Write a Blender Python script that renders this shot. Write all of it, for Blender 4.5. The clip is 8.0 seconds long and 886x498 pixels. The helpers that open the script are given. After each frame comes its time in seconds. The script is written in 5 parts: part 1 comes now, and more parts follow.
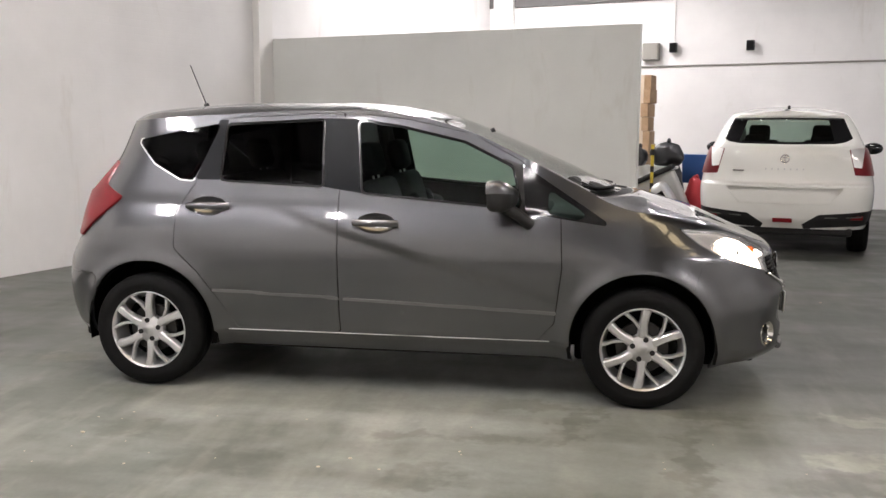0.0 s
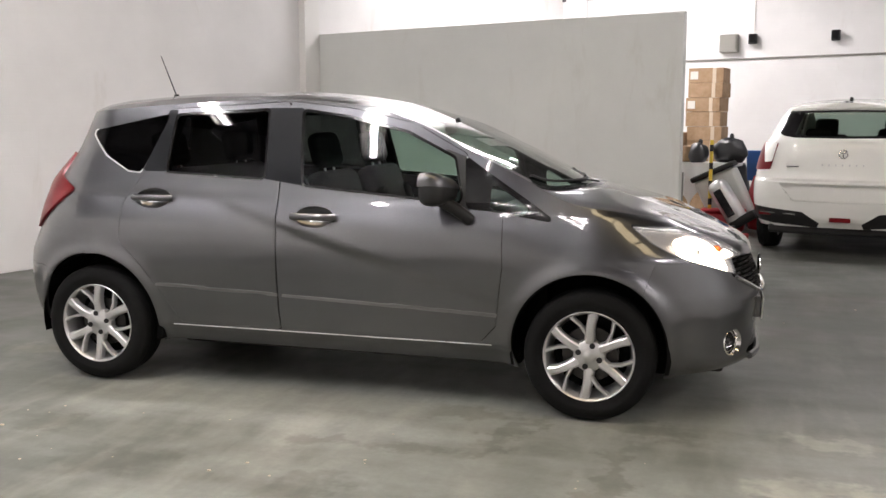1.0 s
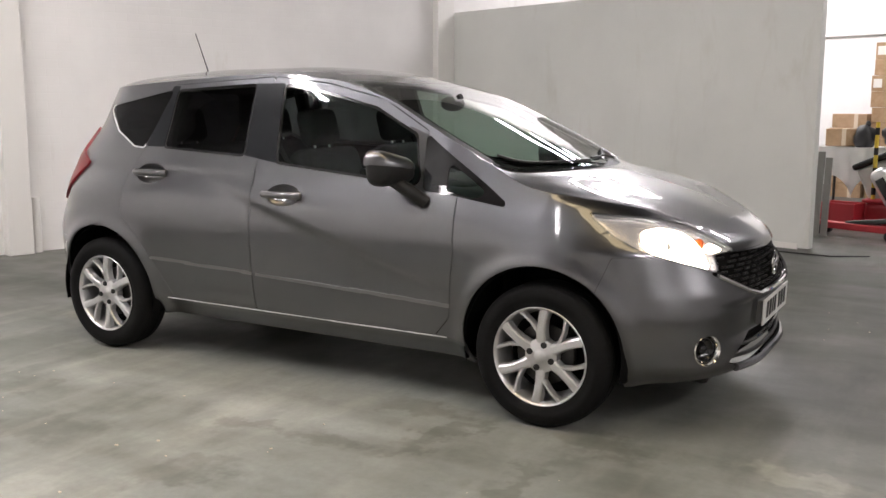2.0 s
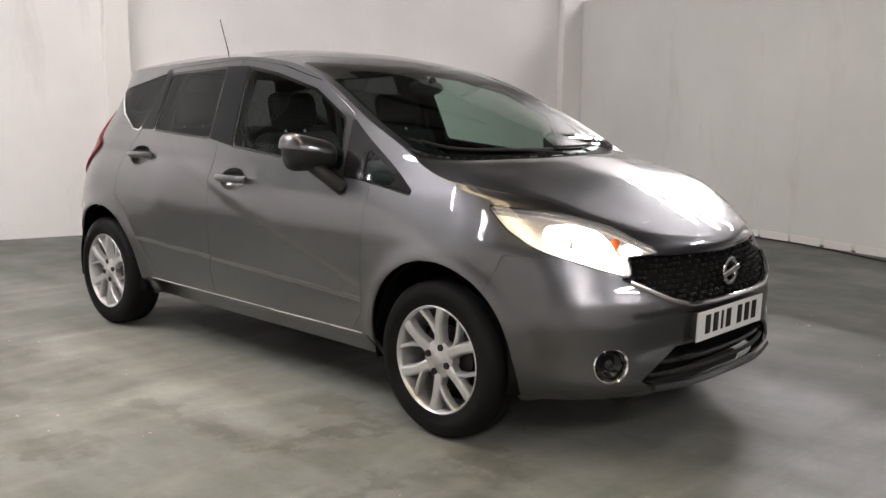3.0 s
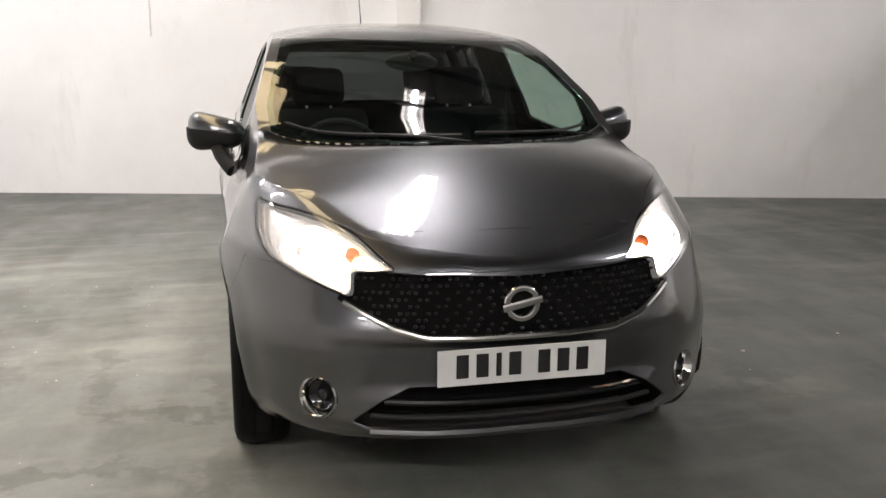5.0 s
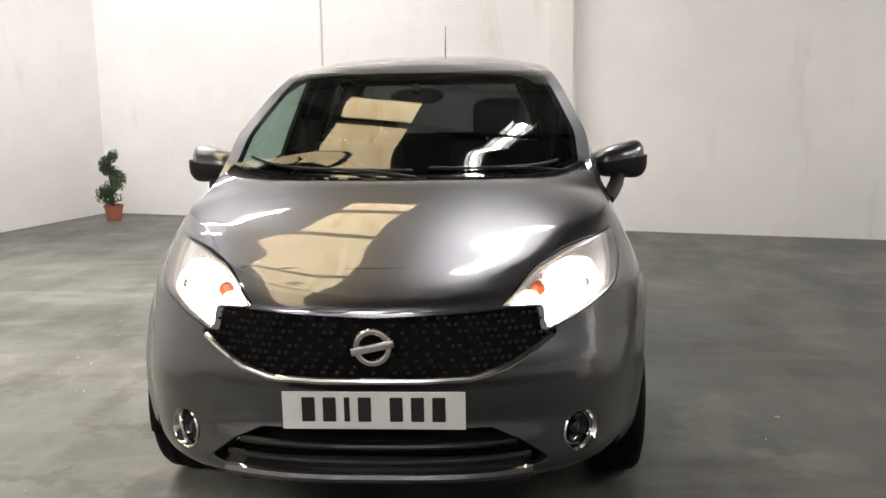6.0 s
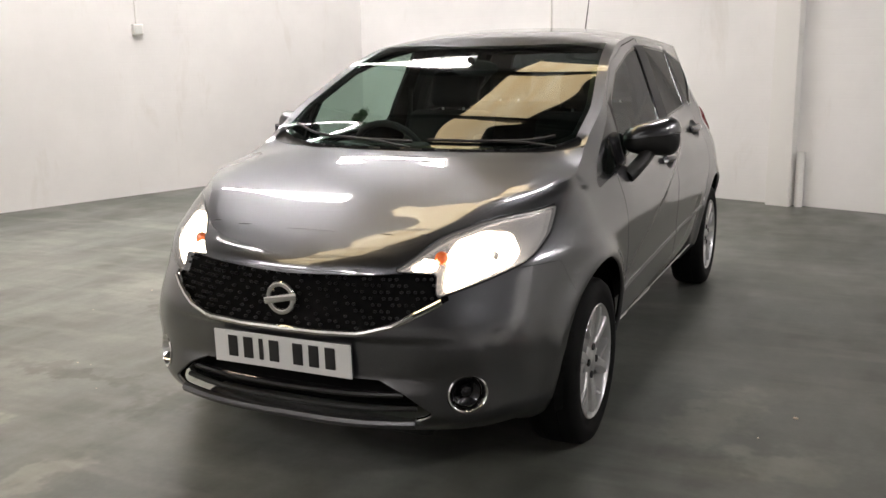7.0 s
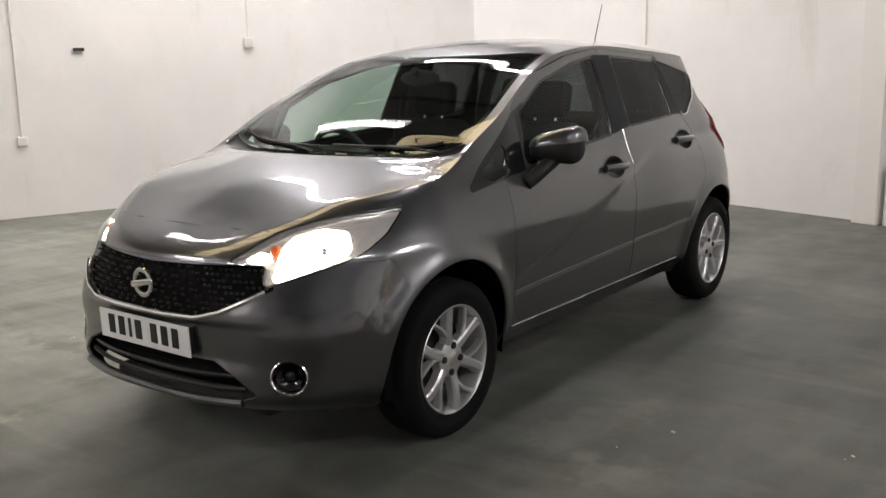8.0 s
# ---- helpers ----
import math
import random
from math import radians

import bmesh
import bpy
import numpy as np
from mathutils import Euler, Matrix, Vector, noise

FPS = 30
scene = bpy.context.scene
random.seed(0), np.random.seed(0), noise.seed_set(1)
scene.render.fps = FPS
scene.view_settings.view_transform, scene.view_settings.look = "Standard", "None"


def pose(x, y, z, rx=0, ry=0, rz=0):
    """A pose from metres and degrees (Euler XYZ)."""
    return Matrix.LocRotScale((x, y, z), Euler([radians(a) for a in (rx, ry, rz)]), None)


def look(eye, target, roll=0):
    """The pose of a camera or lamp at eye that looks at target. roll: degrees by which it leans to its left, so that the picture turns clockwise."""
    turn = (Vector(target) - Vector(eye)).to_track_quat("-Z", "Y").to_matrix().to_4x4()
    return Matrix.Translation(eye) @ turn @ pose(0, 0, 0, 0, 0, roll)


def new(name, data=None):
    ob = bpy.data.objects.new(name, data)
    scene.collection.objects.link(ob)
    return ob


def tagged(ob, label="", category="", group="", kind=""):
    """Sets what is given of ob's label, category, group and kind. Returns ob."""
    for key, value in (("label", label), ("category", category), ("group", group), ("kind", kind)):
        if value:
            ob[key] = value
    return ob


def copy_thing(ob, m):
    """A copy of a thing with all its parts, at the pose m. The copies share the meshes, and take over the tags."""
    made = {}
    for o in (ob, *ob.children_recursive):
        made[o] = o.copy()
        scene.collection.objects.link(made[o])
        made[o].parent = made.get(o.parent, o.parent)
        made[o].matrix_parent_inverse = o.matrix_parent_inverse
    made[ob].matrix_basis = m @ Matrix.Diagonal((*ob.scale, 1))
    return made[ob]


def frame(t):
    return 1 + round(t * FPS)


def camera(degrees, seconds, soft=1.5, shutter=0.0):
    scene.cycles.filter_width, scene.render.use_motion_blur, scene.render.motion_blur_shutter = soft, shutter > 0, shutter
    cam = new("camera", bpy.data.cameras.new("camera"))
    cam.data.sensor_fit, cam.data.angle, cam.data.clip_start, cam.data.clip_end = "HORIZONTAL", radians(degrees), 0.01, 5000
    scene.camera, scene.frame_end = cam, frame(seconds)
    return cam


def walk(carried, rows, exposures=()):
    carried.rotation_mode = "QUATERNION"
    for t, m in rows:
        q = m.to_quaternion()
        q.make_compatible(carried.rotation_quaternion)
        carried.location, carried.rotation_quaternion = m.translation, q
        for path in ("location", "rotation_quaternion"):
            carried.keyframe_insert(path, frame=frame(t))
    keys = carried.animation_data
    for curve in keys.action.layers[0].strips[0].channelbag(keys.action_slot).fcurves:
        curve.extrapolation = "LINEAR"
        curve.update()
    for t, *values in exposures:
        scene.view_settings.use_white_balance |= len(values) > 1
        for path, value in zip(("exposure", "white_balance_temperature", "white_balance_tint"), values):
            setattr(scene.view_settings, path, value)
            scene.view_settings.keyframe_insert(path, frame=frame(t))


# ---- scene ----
cam = camera(50.7, 8.0)
PATH = [
    (0, (1.05, -5.435, 1.414), (0.732, -3.479, 1.146), 0.2),
    (0.5, (1.373, -5.258, 1.378), (0.954, -3.324, 1.091), -0.9),
    (1, (1.818, -4.995, 1.365), (1.267, -3.092, 1.095), -0.0),
    (1.2, (2.012, -4.898, 1.34), (1.366, -3.024, 1.073), 0.1),
    (2.3, (3.09, -3.983, 1.336), (2.0, -2.338, 1.008), 0.4),
    (2.5, (3.242, -3.801, 1.338), (2.089, -2.201, 1.002), 0.7),
    (3, (3.682, -3.293, 1.275), (2.319, -1.863, 0.961), 0.5),
    (3.5, (4.031, -2.747, 1.291), (2.502, -1.509, 0.934), 2.0),
    (4, (4.324, -2.128, 1.284), (2.667, -1.06, 0.946), 1.4),
    (4.5, (4.461, -1.514, 1.318), (2.671, -0.702, 0.949), 3.0),
    (5, (4.588, -0.831, 1.346), (2.679, -0.385, 0.949), -0.1),
    (5.2, (4.578, -0.644, 1.344), (2.652, -0.268, 0.957), 0.5),
    (6.3, (4.579, 0.749, 1.356), (2.642, 0.408, 0.992), -1.2),
    (6.5, (4.53, 0.992, 1.373), (2.632, 0.515, 0.961), -0.9),
    (7, (4.478, 1.671, 1.404), (2.695, 0.862, 0.995), -0.7),
    (7.5, (4.266, 2.242, 1.387), (2.579, 1.243, 0.991), -0.4),
    (8, (4.028, 2.828, 1.389), (2.458, 1.651, 1.006), -0.9),
]
walk(cam, [(t, look(e, g, r)) for t, e, g, r in PATH], [(0, 1.05, 6420, 14), (1.2, 1.03, 6420, 14), (3, 1.02, 6420, 15), (4.5, 1.10, 6420, 13), (6.5, 1.0, 6500, 12), (8, 0.84, 6500, 12)])

# ---------------------------------------------------------------- light
world = bpy.data.worlds.new("world")
scene.world = world
world.use_nodes = True
world.node_tree.nodes["Background"].inputs[0].default_value = (0.75, 0.85, 1.0, 1)
world.node_tree.nodes["Background"].inputs[1].default_value = 0.01

TURN = -16.5                      # the hall stands turned against the car
HALL = pose(0, 0, 0, 0, 0, TURN)
REAR, SOUTH, PART, FAR, FRONT, CEIL = -4.72, -5.85, 5.0, 12.25, 9.2, 5.2
# the pair at u 8.7 and the lamp at (2.0, 6.9) are added fill
LAMPS = ((-1.5, 0.15, 0, 2.0), (-2.4, -4.0, 90, 2.2), (-0.4, -4.2, 90, 2.4), (1.9, -4.2, 90, 2.4), (8.7, -2.6, 90, 2.4), (8.7, 1.8, 90, 2.4),
         (-3.3, 7.6, 0, 2.2), (-3.3, 8.7, 0, 2.2), (-3.3, 9.9, 0, 2.2), (2.0, 6.9, 0, 2.4))


# ---------------------------------------------------------------- small helpers
def spline(*knots):
    """Smooth monotone curve through (x, value) knots, flat outside of them."""
    xs = np.array([k[0] for k in knots], float)
    ys = np.array([k[1] for k in knots], float)
    h, d = np.diff(xs), np.diff(ys) / np.diff(xs)
    m = np.zeros(len(xs))
    for i in range(1, len(xs) - 1):
        if d[i - 1] * d[i] > 0:
            w1, w2 = 2 * h[i] + h[i - 1], h[i] + 2 * h[i - 1]
            m[i] = (w1 + w2) / (w1 / d[i - 1] + w2 / d[i])
    m[0], m[-1] = d[0], d[-1]

    def value(x):
        x = np.clip(np.asarray(x, float), xs[0], xs[-1])
        i = np.clip(np.searchsorted(xs, x) - 1, 0, len(xs) - 2)
        t = (x - xs[i]) / h[i]
        return ((2 * t ** 3 - 3 * t ** 2 + 1) * ys[i] + (t ** 3 - 2 * t ** 2 + t) * h[i] * m[i]
                + (3 * t ** 2 - 2 * t ** 3) * ys[i + 1] + (t ** 3 - t ** 2) * h[i] * m[i + 1])
    return value


def smooth(a, b, x):
    t = np.clip((np.asarray(x, float) - a) / (b - a), 0, 1)
    return t * t * (3 - 2 * t)


def poly(points, r=0.0):
    """Signed distance to a polygon in two coordinates, grown by r with round corners."""
    p = np.array(points, float)

    def dist(a, b):
        a, b = np.asarray(a, float), np.asarray(b, float)
        best = np.full(a.shape, 1e9)
        inside = np.zeros(a.shape, bool)
        for (x0, y0), (x1, y1) in zip(p, np.roll(p, -1, 0)):
            ex, ey = x1 - x0, y1 - y0
            t = np.clip(((a - x0) * ex + (b - y0) * ey) / (ex * ex + ey * ey), 0, 1)
            best = np.minimum(best, np.hypot(a - x0 - t * ex, b - y0 - t * ey))
            hit = ((y0 > b) != (y1 > b)) & (a < x0 + (b - y0) * ex / (ey if ey else 1e-12))
            inside ^= hit
        return np.where(inside, -best, best) - r
    return dist


class Skin:
    """A piece of surface: points, normals and faces."""

    def __init__(self, v, n, f):
        self.v, self.n, self.f = np.asarray(v, float), np.asarray(n, float), list(f)

    def split(self, dist):
        """The parts inside (dist < 0) and outside of a region."""
        if not len(self.f):
            return Skin(self.v, self.n, []), Skin(self.v, self.n, [])
        d = dist(self.v[:, 0], self.v[:, 1], self.v[:, 2])
        d = np.where(np.abs(d) < 1e-7, 1e-7, d)
        v, n, cut, ins, out = list(self.v), list(self.n), {}, [], []
        neg = d < 0
        for face in self.f:
            s = [neg[i] for i in face]
            if all(s):
                ins.append(face)
            elif not any(s):
                out.append(face)
            else:
                a, b = [], []
                for i, j in zip(face, face[1:] + face[:1]):
                    (a if neg[i] else b).append(i)
                    if neg[i] != neg[j]:
                        key = (min(i, j), max(i, j))
                        if key not in cut:
                            t = d[key[0]] / (d[key[0]] - d[key[1]])
                            cut[key] = len(v)
                            v.append(self.v[key[0]] * (1 - t) + self.v[key[1]] * t)
                            n.append(self.n[key[0]] * (1 - t) + self.n[key[1]] * t)
                        a.append(cut[key])
                        b.append(cut[key])
                if len(a) > 2:
                    ins.append(tuple(a))
                if len(b) > 2:
                    out.append(tuple(b))
        v, n = np.array(v), np.array(n)
        return Skin(v, n, ins).tidy(), Skin(v, n, out).tidy()

    def tidy(self):
        used = sorted({i for f in self.f for i in f})
        to = {o: k for k, o in enumerate(used)}
        idx = np.array(used, int)
        return Skin(self.v[idx], self.n[idx], [tuple(to[i] for i in f) for f in self.f])

    def inside(self, dist):
        return self.split(dist)[0]

    def outside(self, dist):
        return self.split(dist)[1]

    def moved(self, d):
        """Pushed along its normals by d (a number, or a value for each point)."""
        k = self.n / np.maximum(np.linalg.norm(self.n, axis=1, keepdims=True), 1e-9)
        return Skin(self.v + k * np.reshape(d, (-1, 1)), self.n, self.f)

    def mirrored(self):
        s = np.array([1, -1, 1])
        return Skin(self.v * s, self.n * s, [tuple(reversed(f)) for f in self.f])

    def both(self):
        """This half and its mirror image, welded along the middle."""
        other, k = self.mirrored(), len(self.v)
        mid = np.abs(self.v[:, 1]) < 1e-5
        to = np.where(mid, np.arange(k), np.arange(k) + k)
        n = self.n.copy()
        n[mid, 1] = 0
        return Skin(np.vstack((self.v, other.v)), np.vstack((n, other.n)), self.f + [tuple(int(to[i]) for i in f) for f in other.f]).tidy()

    def rim(self):
        """Edges that only one face uses, in the face's order."""
        count = {}
        for f in self.f:
            for i, j in zip(f, f[1:] + f[:1]):
                count[(i, j)] = True
        return [e for e in count if (e[1], e[0]) not in count]


def sheet(points):
    """A Skin from a grid of points, rows x columns x 3."""
    p = np.asarray(points, float)
    n = np.cross(np.gradient(p, axis=0), np.gradient(p, axis=1))
    n /= np.maximum(np.linalg.norm(n, axis=2, keepdims=True), 1e-9)
    r, c = p.shape[:2]
    f = [(i * c + j, (i + 1) * c + j, (i + 1) * c + j + 1, i * c + j + 1) for i in range(r - 1) for j in range(c - 1)]
    return Skin(p.reshape(-1, 3), n.reshape(-1, 3), f)


def skin_mesh(name, skin, depth=0.012):
    """A mesh from a Skin, with the Skin's normals and a turned-in edge of that depth."""
    v, n, f = list(skin.v), list(skin.n), list(skin.f)
    if depth:
        made = {}

        def copy(i, d):
            if (i, d) not in made:
                k = skin.n[i] / max(np.linalg.norm(skin.n[i]), 1e-9)
                made[(i, d)] = len(v)
                v.append(skin.v[i] - k * d)
                n.append(None)
            return made[(i, d)]
        edges = skin.rim()
        for i, j in edges:
            e = skin.v[j] - skin.v[i]
            side = np.cross(e, skin.n[i])
            f.append((j, i, copy(i, depth), copy(j, depth)))
            for q in (copy(i, depth), copy(j, depth)):
                n[q] = side if n[q] is None else n[q] + side
    me = bpy.data.meshes.new(name)
    me.from_pydata([tuple(p) for p in v], [], f)
    me.polygons.foreach_set("use_smooth", [True] * len(me.polygons))
    unit = [tuple(q / max(np.linalg.norm(q), 1e-9)) for q in n]
    me.normals_split_custom_set_from_vertices(unit)
    me.update()
    return me


def place(name, me, mat, parent=None, label="", at=None):
    """Link a mesh as one object, under a thing or a part."""
    ob = new(name, me)
    if not me.materials:
        me.materials.append(mat)
    if parent:
        ob.parent = parent
    if at:
        ob.matrix_basis = at
    return tagged(ob, label)


def skin_part(name, skin, mat, parent, label="", depth=0.012):
    return place(name, skin_mesh(name, skin, depth), mat, parent, label)


def part(name, bm, mat, parent=None, label="", at=None, soft=False):
    """Link a bmesh as ONE mesh object under a thing or a part."""
    me = bpy.data.meshes.new(name)
    bmesh.ops.recalc_face_normals(bm, faces=bm.faces)
    bm.to_mesh(me)
    bm.free()
    if soft:
        me.polygons.foreach_set("use_smooth", [True] * len(me.polygons))
        me.set_sharp_from_angle(angle=radians(40))
    return place(name, me, mat, parent, label, at)


def add_box(bm, size, at=(0, 0, 0), bevel=0.0, steps=2, turn=(0, 0, 0)):
    m = pose(*at, *turn) @ Matrix.Diagonal((*size, 1))
    made = bmesh.ops.create_cube(bm, size=1, matrix=m)
    if bevel:
        edges = list({e for q in made["verts"] for e in q.link_edges})
        bmesh.ops.bevel(bm, geom=edges, offset=bevel, segments=steps, affect="EDGES", profile=0.5)
    return bm


def box(size, at=(0, 0, 0), bevel=0.0, steps=2, turn=(0, 0, 0)):
    return add_box(bmesh.new(), size, at, bevel, steps, turn)


def add_tube(bm, a, b, r, r2=None, sides=12):
    a, b = Vector(a), Vector(b)
    q = (b - a).to_track_quat("Z", "Y").to_matrix().to_4x4()
    bmesh.ops.create_cone(bm, cap_ends=True, segments=sides, radius1=r, radius2=r if r2 is None else r2,
                          depth=(b - a).length, matrix=Matrix.Translation((a + b) / 2) @ q)
    return bm


def add_ball(bm, at, size, n=12, turn=(0, 0, 0)):
    bmesh.ops.create_uvsphere(bm, u_segments=n * 2, v_segments=n, radius=1, matrix=pose(*at, *turn) @ Matrix.Diagonal((*size, 1)))
    return bm


def add_lathe(bm, profile, axis="y", sides=48, closed=False):
    """A turned shape: (radius, along) pairs swept round an axis."""
    rows = []
    for k in range(sides):
        a = 2 * math.pi * k / sides
        c, s = math.cos(a), math.sin(a)
        row = []
        for r, h in profile:
            row.append(bm.verts.new((r * c, h, r * s) if axis == "y" else (r * c, r * s, h)))
        rows.append(row)
    m = len(profile)
    for k in range(sides):
        a, b = rows[k], rows[(k + 1) % sides]
        for j in range(m if closed else m - 1):
            i = (j + 1) % m
            bm.faces.new((a[j], b[j], b[i], a[i]))
    return bm


def bar_along(points, r, sides=8, name="bar"):
    """A bmesh tube along a line of points."""
    bm = bmesh.new()
    pts = [Vector(p) for p in points]
    rings = []
    for i, p in enumerate(pts):
        d = (pts[min(i + 1, len(pts) - 1)] - pts[max(i - 1, 0)]).normalized()
        side = d.cross(Vector((0, 0, 1)))
        if side.length < 1e-3:
            side = Vector((1, 0, 0))
        side.normalize()
        up = side.cross(d)
        rings.append([bm.verts.new(p + (side * math.cos(a) + up * math.sin(a)) * r)
                      for a in (2 * math.pi * k / sides for k in range(sides))])
    for a, b in zip(rings, rings[1:]):
        for k in range(sides):
            bm.faces.new((a[k], a[(k + 1) % sides], b[(k + 1) % sides], b[k]))
    bm.faces.new(rings[0])
    bm.faces.new(reversed(rings[-1]))
    return bm


# ---------------------------------------------------------------- materials
def material(name, colour, rough=0.5, metal=0.0, coat=0.0, **more):
    m = bpy.data.materials.new(name)
    m.use_nodes = True
    b = m.node_tree.nodes["Principled BSDF"]
    b.inputs["Base Color"].default_value = (*colour, 1)
    b.inputs["Roughness"].default_value = rough
    b.inputs["Metallic"].default_value = metal
    b.inputs["Coat Weight"].default_value = coat
    b.inputs["Coat Roughness"].default_value = 0.03
    for key, value in more.items():
        b.inputs[key.replace("_", " ")].default_value = value
    return m


def node(m, kind, **sets):
    n = m.node_tree.nodes.new(kind)
    for key, value in sets.items():
        if key in n.inputs:
            n.inputs[key].default_value = value
    return n


def link(m, a, out, b, into):
    m.node_tree.links.new(a.outputs[out], b.inputs[into])


def ramp(m, source, out, stops):
    r = m.node_tree.nodes.new("ShaderNodeValToRGB")
    while len(r.color_ramp.elements) < len(stops):
        r.color_ramp.elements.new(0.5)
    for e, (p, c) in zip(r.color_ramp.elements, stops):
        e.position, e.color = p, (*c, 1)
    link(m, source, out, r, "Fac")
    return r


def coords(m, scale=(1, 1, 1), turn=0.0):
    g = m.node_tree.nodes.new("ShaderNodeNewGeometry")
    k = m.node_tree.nodes.new("ShaderNodeMapping")
    k.inputs["Scale"].default_value = scale
    k.inputs["Location"].default_value = (0.13, 0.29, 0.37)
    k.inputs["Rotation"].default_value = (0, 0, radians(turn))
    link(m, g, "Position", k, "Vector")
    return k


def noise_of(m, c, scale, detail=4, rough=0.6, warp=0.0):
    n = node(m, "ShaderNodeTexNoise", Scale=scale, Detail=detail, Roughness=rough, Distortion=warp)
    link(m, c, "Vector", n, "Vector")
    return n


def mix(m, fac, a, b, how="MIX"):
    """Mix of two colours; each of fac, a and b is a number, a colour or (node, output)."""
    x = m.node_tree.nodes.new("ShaderNodeMix")
    x.data_type, x.blend_type = "RGBA", how
    for src, k in ((fac, 0), (a, 6), (b, 7)):
        if isinstance(src, tuple) and not isinstance(src[0], (int, float)):
            m.node_tree.links.new(src[0].outputs[src[1]], x.inputs[k])
        else:
            x.inputs[k].default_value = (*src, 1) if isinstance(src, tuple) else src
    return x


def bump(m, height, out, strength, distance=0.01):
    b = m.node_tree.nodes["Principled BSDF"]
    k = node(m, "ShaderNodeBump", Strength=strength, Distance=distance)
    link(m, height, out, k, "Height")
    link(m, k, "Normal", b, "Normal")
    return k


def glass(name, tint, gloss=1.0):
    """Thin pane: tinted see-through with a mirror coat by Fresnel."""
    m = bpy.data.materials.new(name)
    m.use_nodes = True
    t = m.node_tree
    t.nodes.remove(t.nodes["Principled BSDF"])
    out = t.nodes["Material Output"]
    a = node(m, "ShaderNodeBsdfTransparent", Color=(*tint, 1))
    g = node(m, "ShaderNodeBsdfGlossy", Roughness=0.02, Color=(gloss, gloss, gloss, 1))
    lw = node(m, "ShaderNodeLayerWeight", Blend=0.5)
    pw = t.nodes.new("ShaderNodeMath")
    pw.operation = "POWER"
    pw.inputs[1].default_value = 4.5
    link(m, lw, "Facing", pw, 0)
    ma = t.nodes.new("ShaderNodeMath")
    ma.operation = "MULTIPLY_ADD"
    ma.inputs[1].default_value, ma.inputs[2].default_value = 0.9, 0.05
    link(m, pw, 0, ma, 0)
    x = t.nodes.new("ShaderNodeMixShader")
    link(m, ma, 0, x, 0)
    t.links.new(a.outputs[0], x.inputs[1])
    t.links.new(g.outputs[0], x.inputs[2])
    t.links.new(x.outputs[0], out.inputs[0])
    return m


def glow(name, colour, strength):
    m = bpy.data.materials.new(name)
    m.use_nodes = True
    b = m.node_tree.nodes["Principled BSDF"]
    b.inputs["Base Color"].default_value = (*colour, 1)
    b.inputs["Emission Color"].default_value = (*colour, 1)
    b.inputs["Emission Strength"].default_value = strength
    return m


def paint_mat(name, colour, metal, flake=0.05):
    """Car paint: base coat with fine flake under a clear coat."""
    m = material(name, colour, 0.33, metal, 1.0)
    b = m.node_tree.nodes["Principled BSDF"]
    c = coords(m)
    n = noise_of(m, c, 900, 2)
    lo = tuple(x * (1 - flake * 3) for x in colour)
    hi = tuple(x * (1 + flake * 3) for x in colour)
    r = ramp(m, n, "Fac", [(0.3, lo), (0.7, hi)])
    link(m, r, "Color", b, "Base Color")
    b.inputs["Coat IOR"].default_value = 1.74
    dust = noise_of(m, c, 6, 5)
    rr = ramp(m, dust, "Fac", [(0.3, (0.012,) * 3), (0.8, (0.03,) * 3)])
    link(m, rr, "Color", b, "Coat Roughness")
    return m


STAINS = ((-0.46, -1.85, 0.26, 0.16, 20), (-1.08, -1.50, 0.20, 0.12, 0), (1.58, -0.88, 0.24, 0.11, -15), (0.24, -1.40, 0.16, 0.08, 10),
          (0.61, -1.37, 0.20, 0.08, 0), (0.34, -1.93, 0.20, 0.14, 40), (2.04, -1.69, 0.24, 0.14, 10), (0.98, -1.14, 0.42, 0.07, 71),
          (1.47, -1.50, 0.50, 0.07, 88), (1.36, 1.24, 0.18, 0.13, 30), (0.77, -0.85, 0.24, 0.10, 5))
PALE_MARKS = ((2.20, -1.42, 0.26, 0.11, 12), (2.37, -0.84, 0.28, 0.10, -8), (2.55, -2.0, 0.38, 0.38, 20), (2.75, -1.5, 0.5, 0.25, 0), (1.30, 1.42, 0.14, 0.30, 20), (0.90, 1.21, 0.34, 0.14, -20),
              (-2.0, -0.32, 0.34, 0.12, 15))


def mark(m, c, wobble, x, y, rx, ry, turn):
    """Soft-edged uneven patch: 1 inside, 0 outside."""
    t = m.node_tree
    shift = t.nodes.new("ShaderNodeVectorMath")
    shift.operation = "MULTIPLY_ADD"
    shift.inputs[1].default_value = (0.45, 0.45, 0)
    link(m, wobble, "Color", shift, 0)
    link(m, c, "Vector", shift, 2)
    k = t.nodes.new("ShaderNodeMapping")
    k.vector_type = "TEXTURE"
    k.inputs["Location"].default_value = (x + 0.13 + 0.225, y + 0.29 + 0.225, 0.37)
    k.inputs["Rotation"].default_value = (0, 0, radians(turn))
    k.inputs["Scale"].default_value = (rx, ry, 1)
    link(m, shift, 0, k, "Vector")
    d = t.nodes.new("ShaderNodeVectorMath")
    d.operation = "LENGTH"
    link(m, k, "Vector", d, 0)
    r = t.nodes.new("ShaderNodeMapRange")
    r.interpolation_type = "SMOOTHSTEP"
    for i, value in ((1, 0.45), (2, 1.25), (3, 1.0), (4, 0.0)):
        r.inputs[i].default_value = value
    link(m, d, "Value", r, 0)
    return r


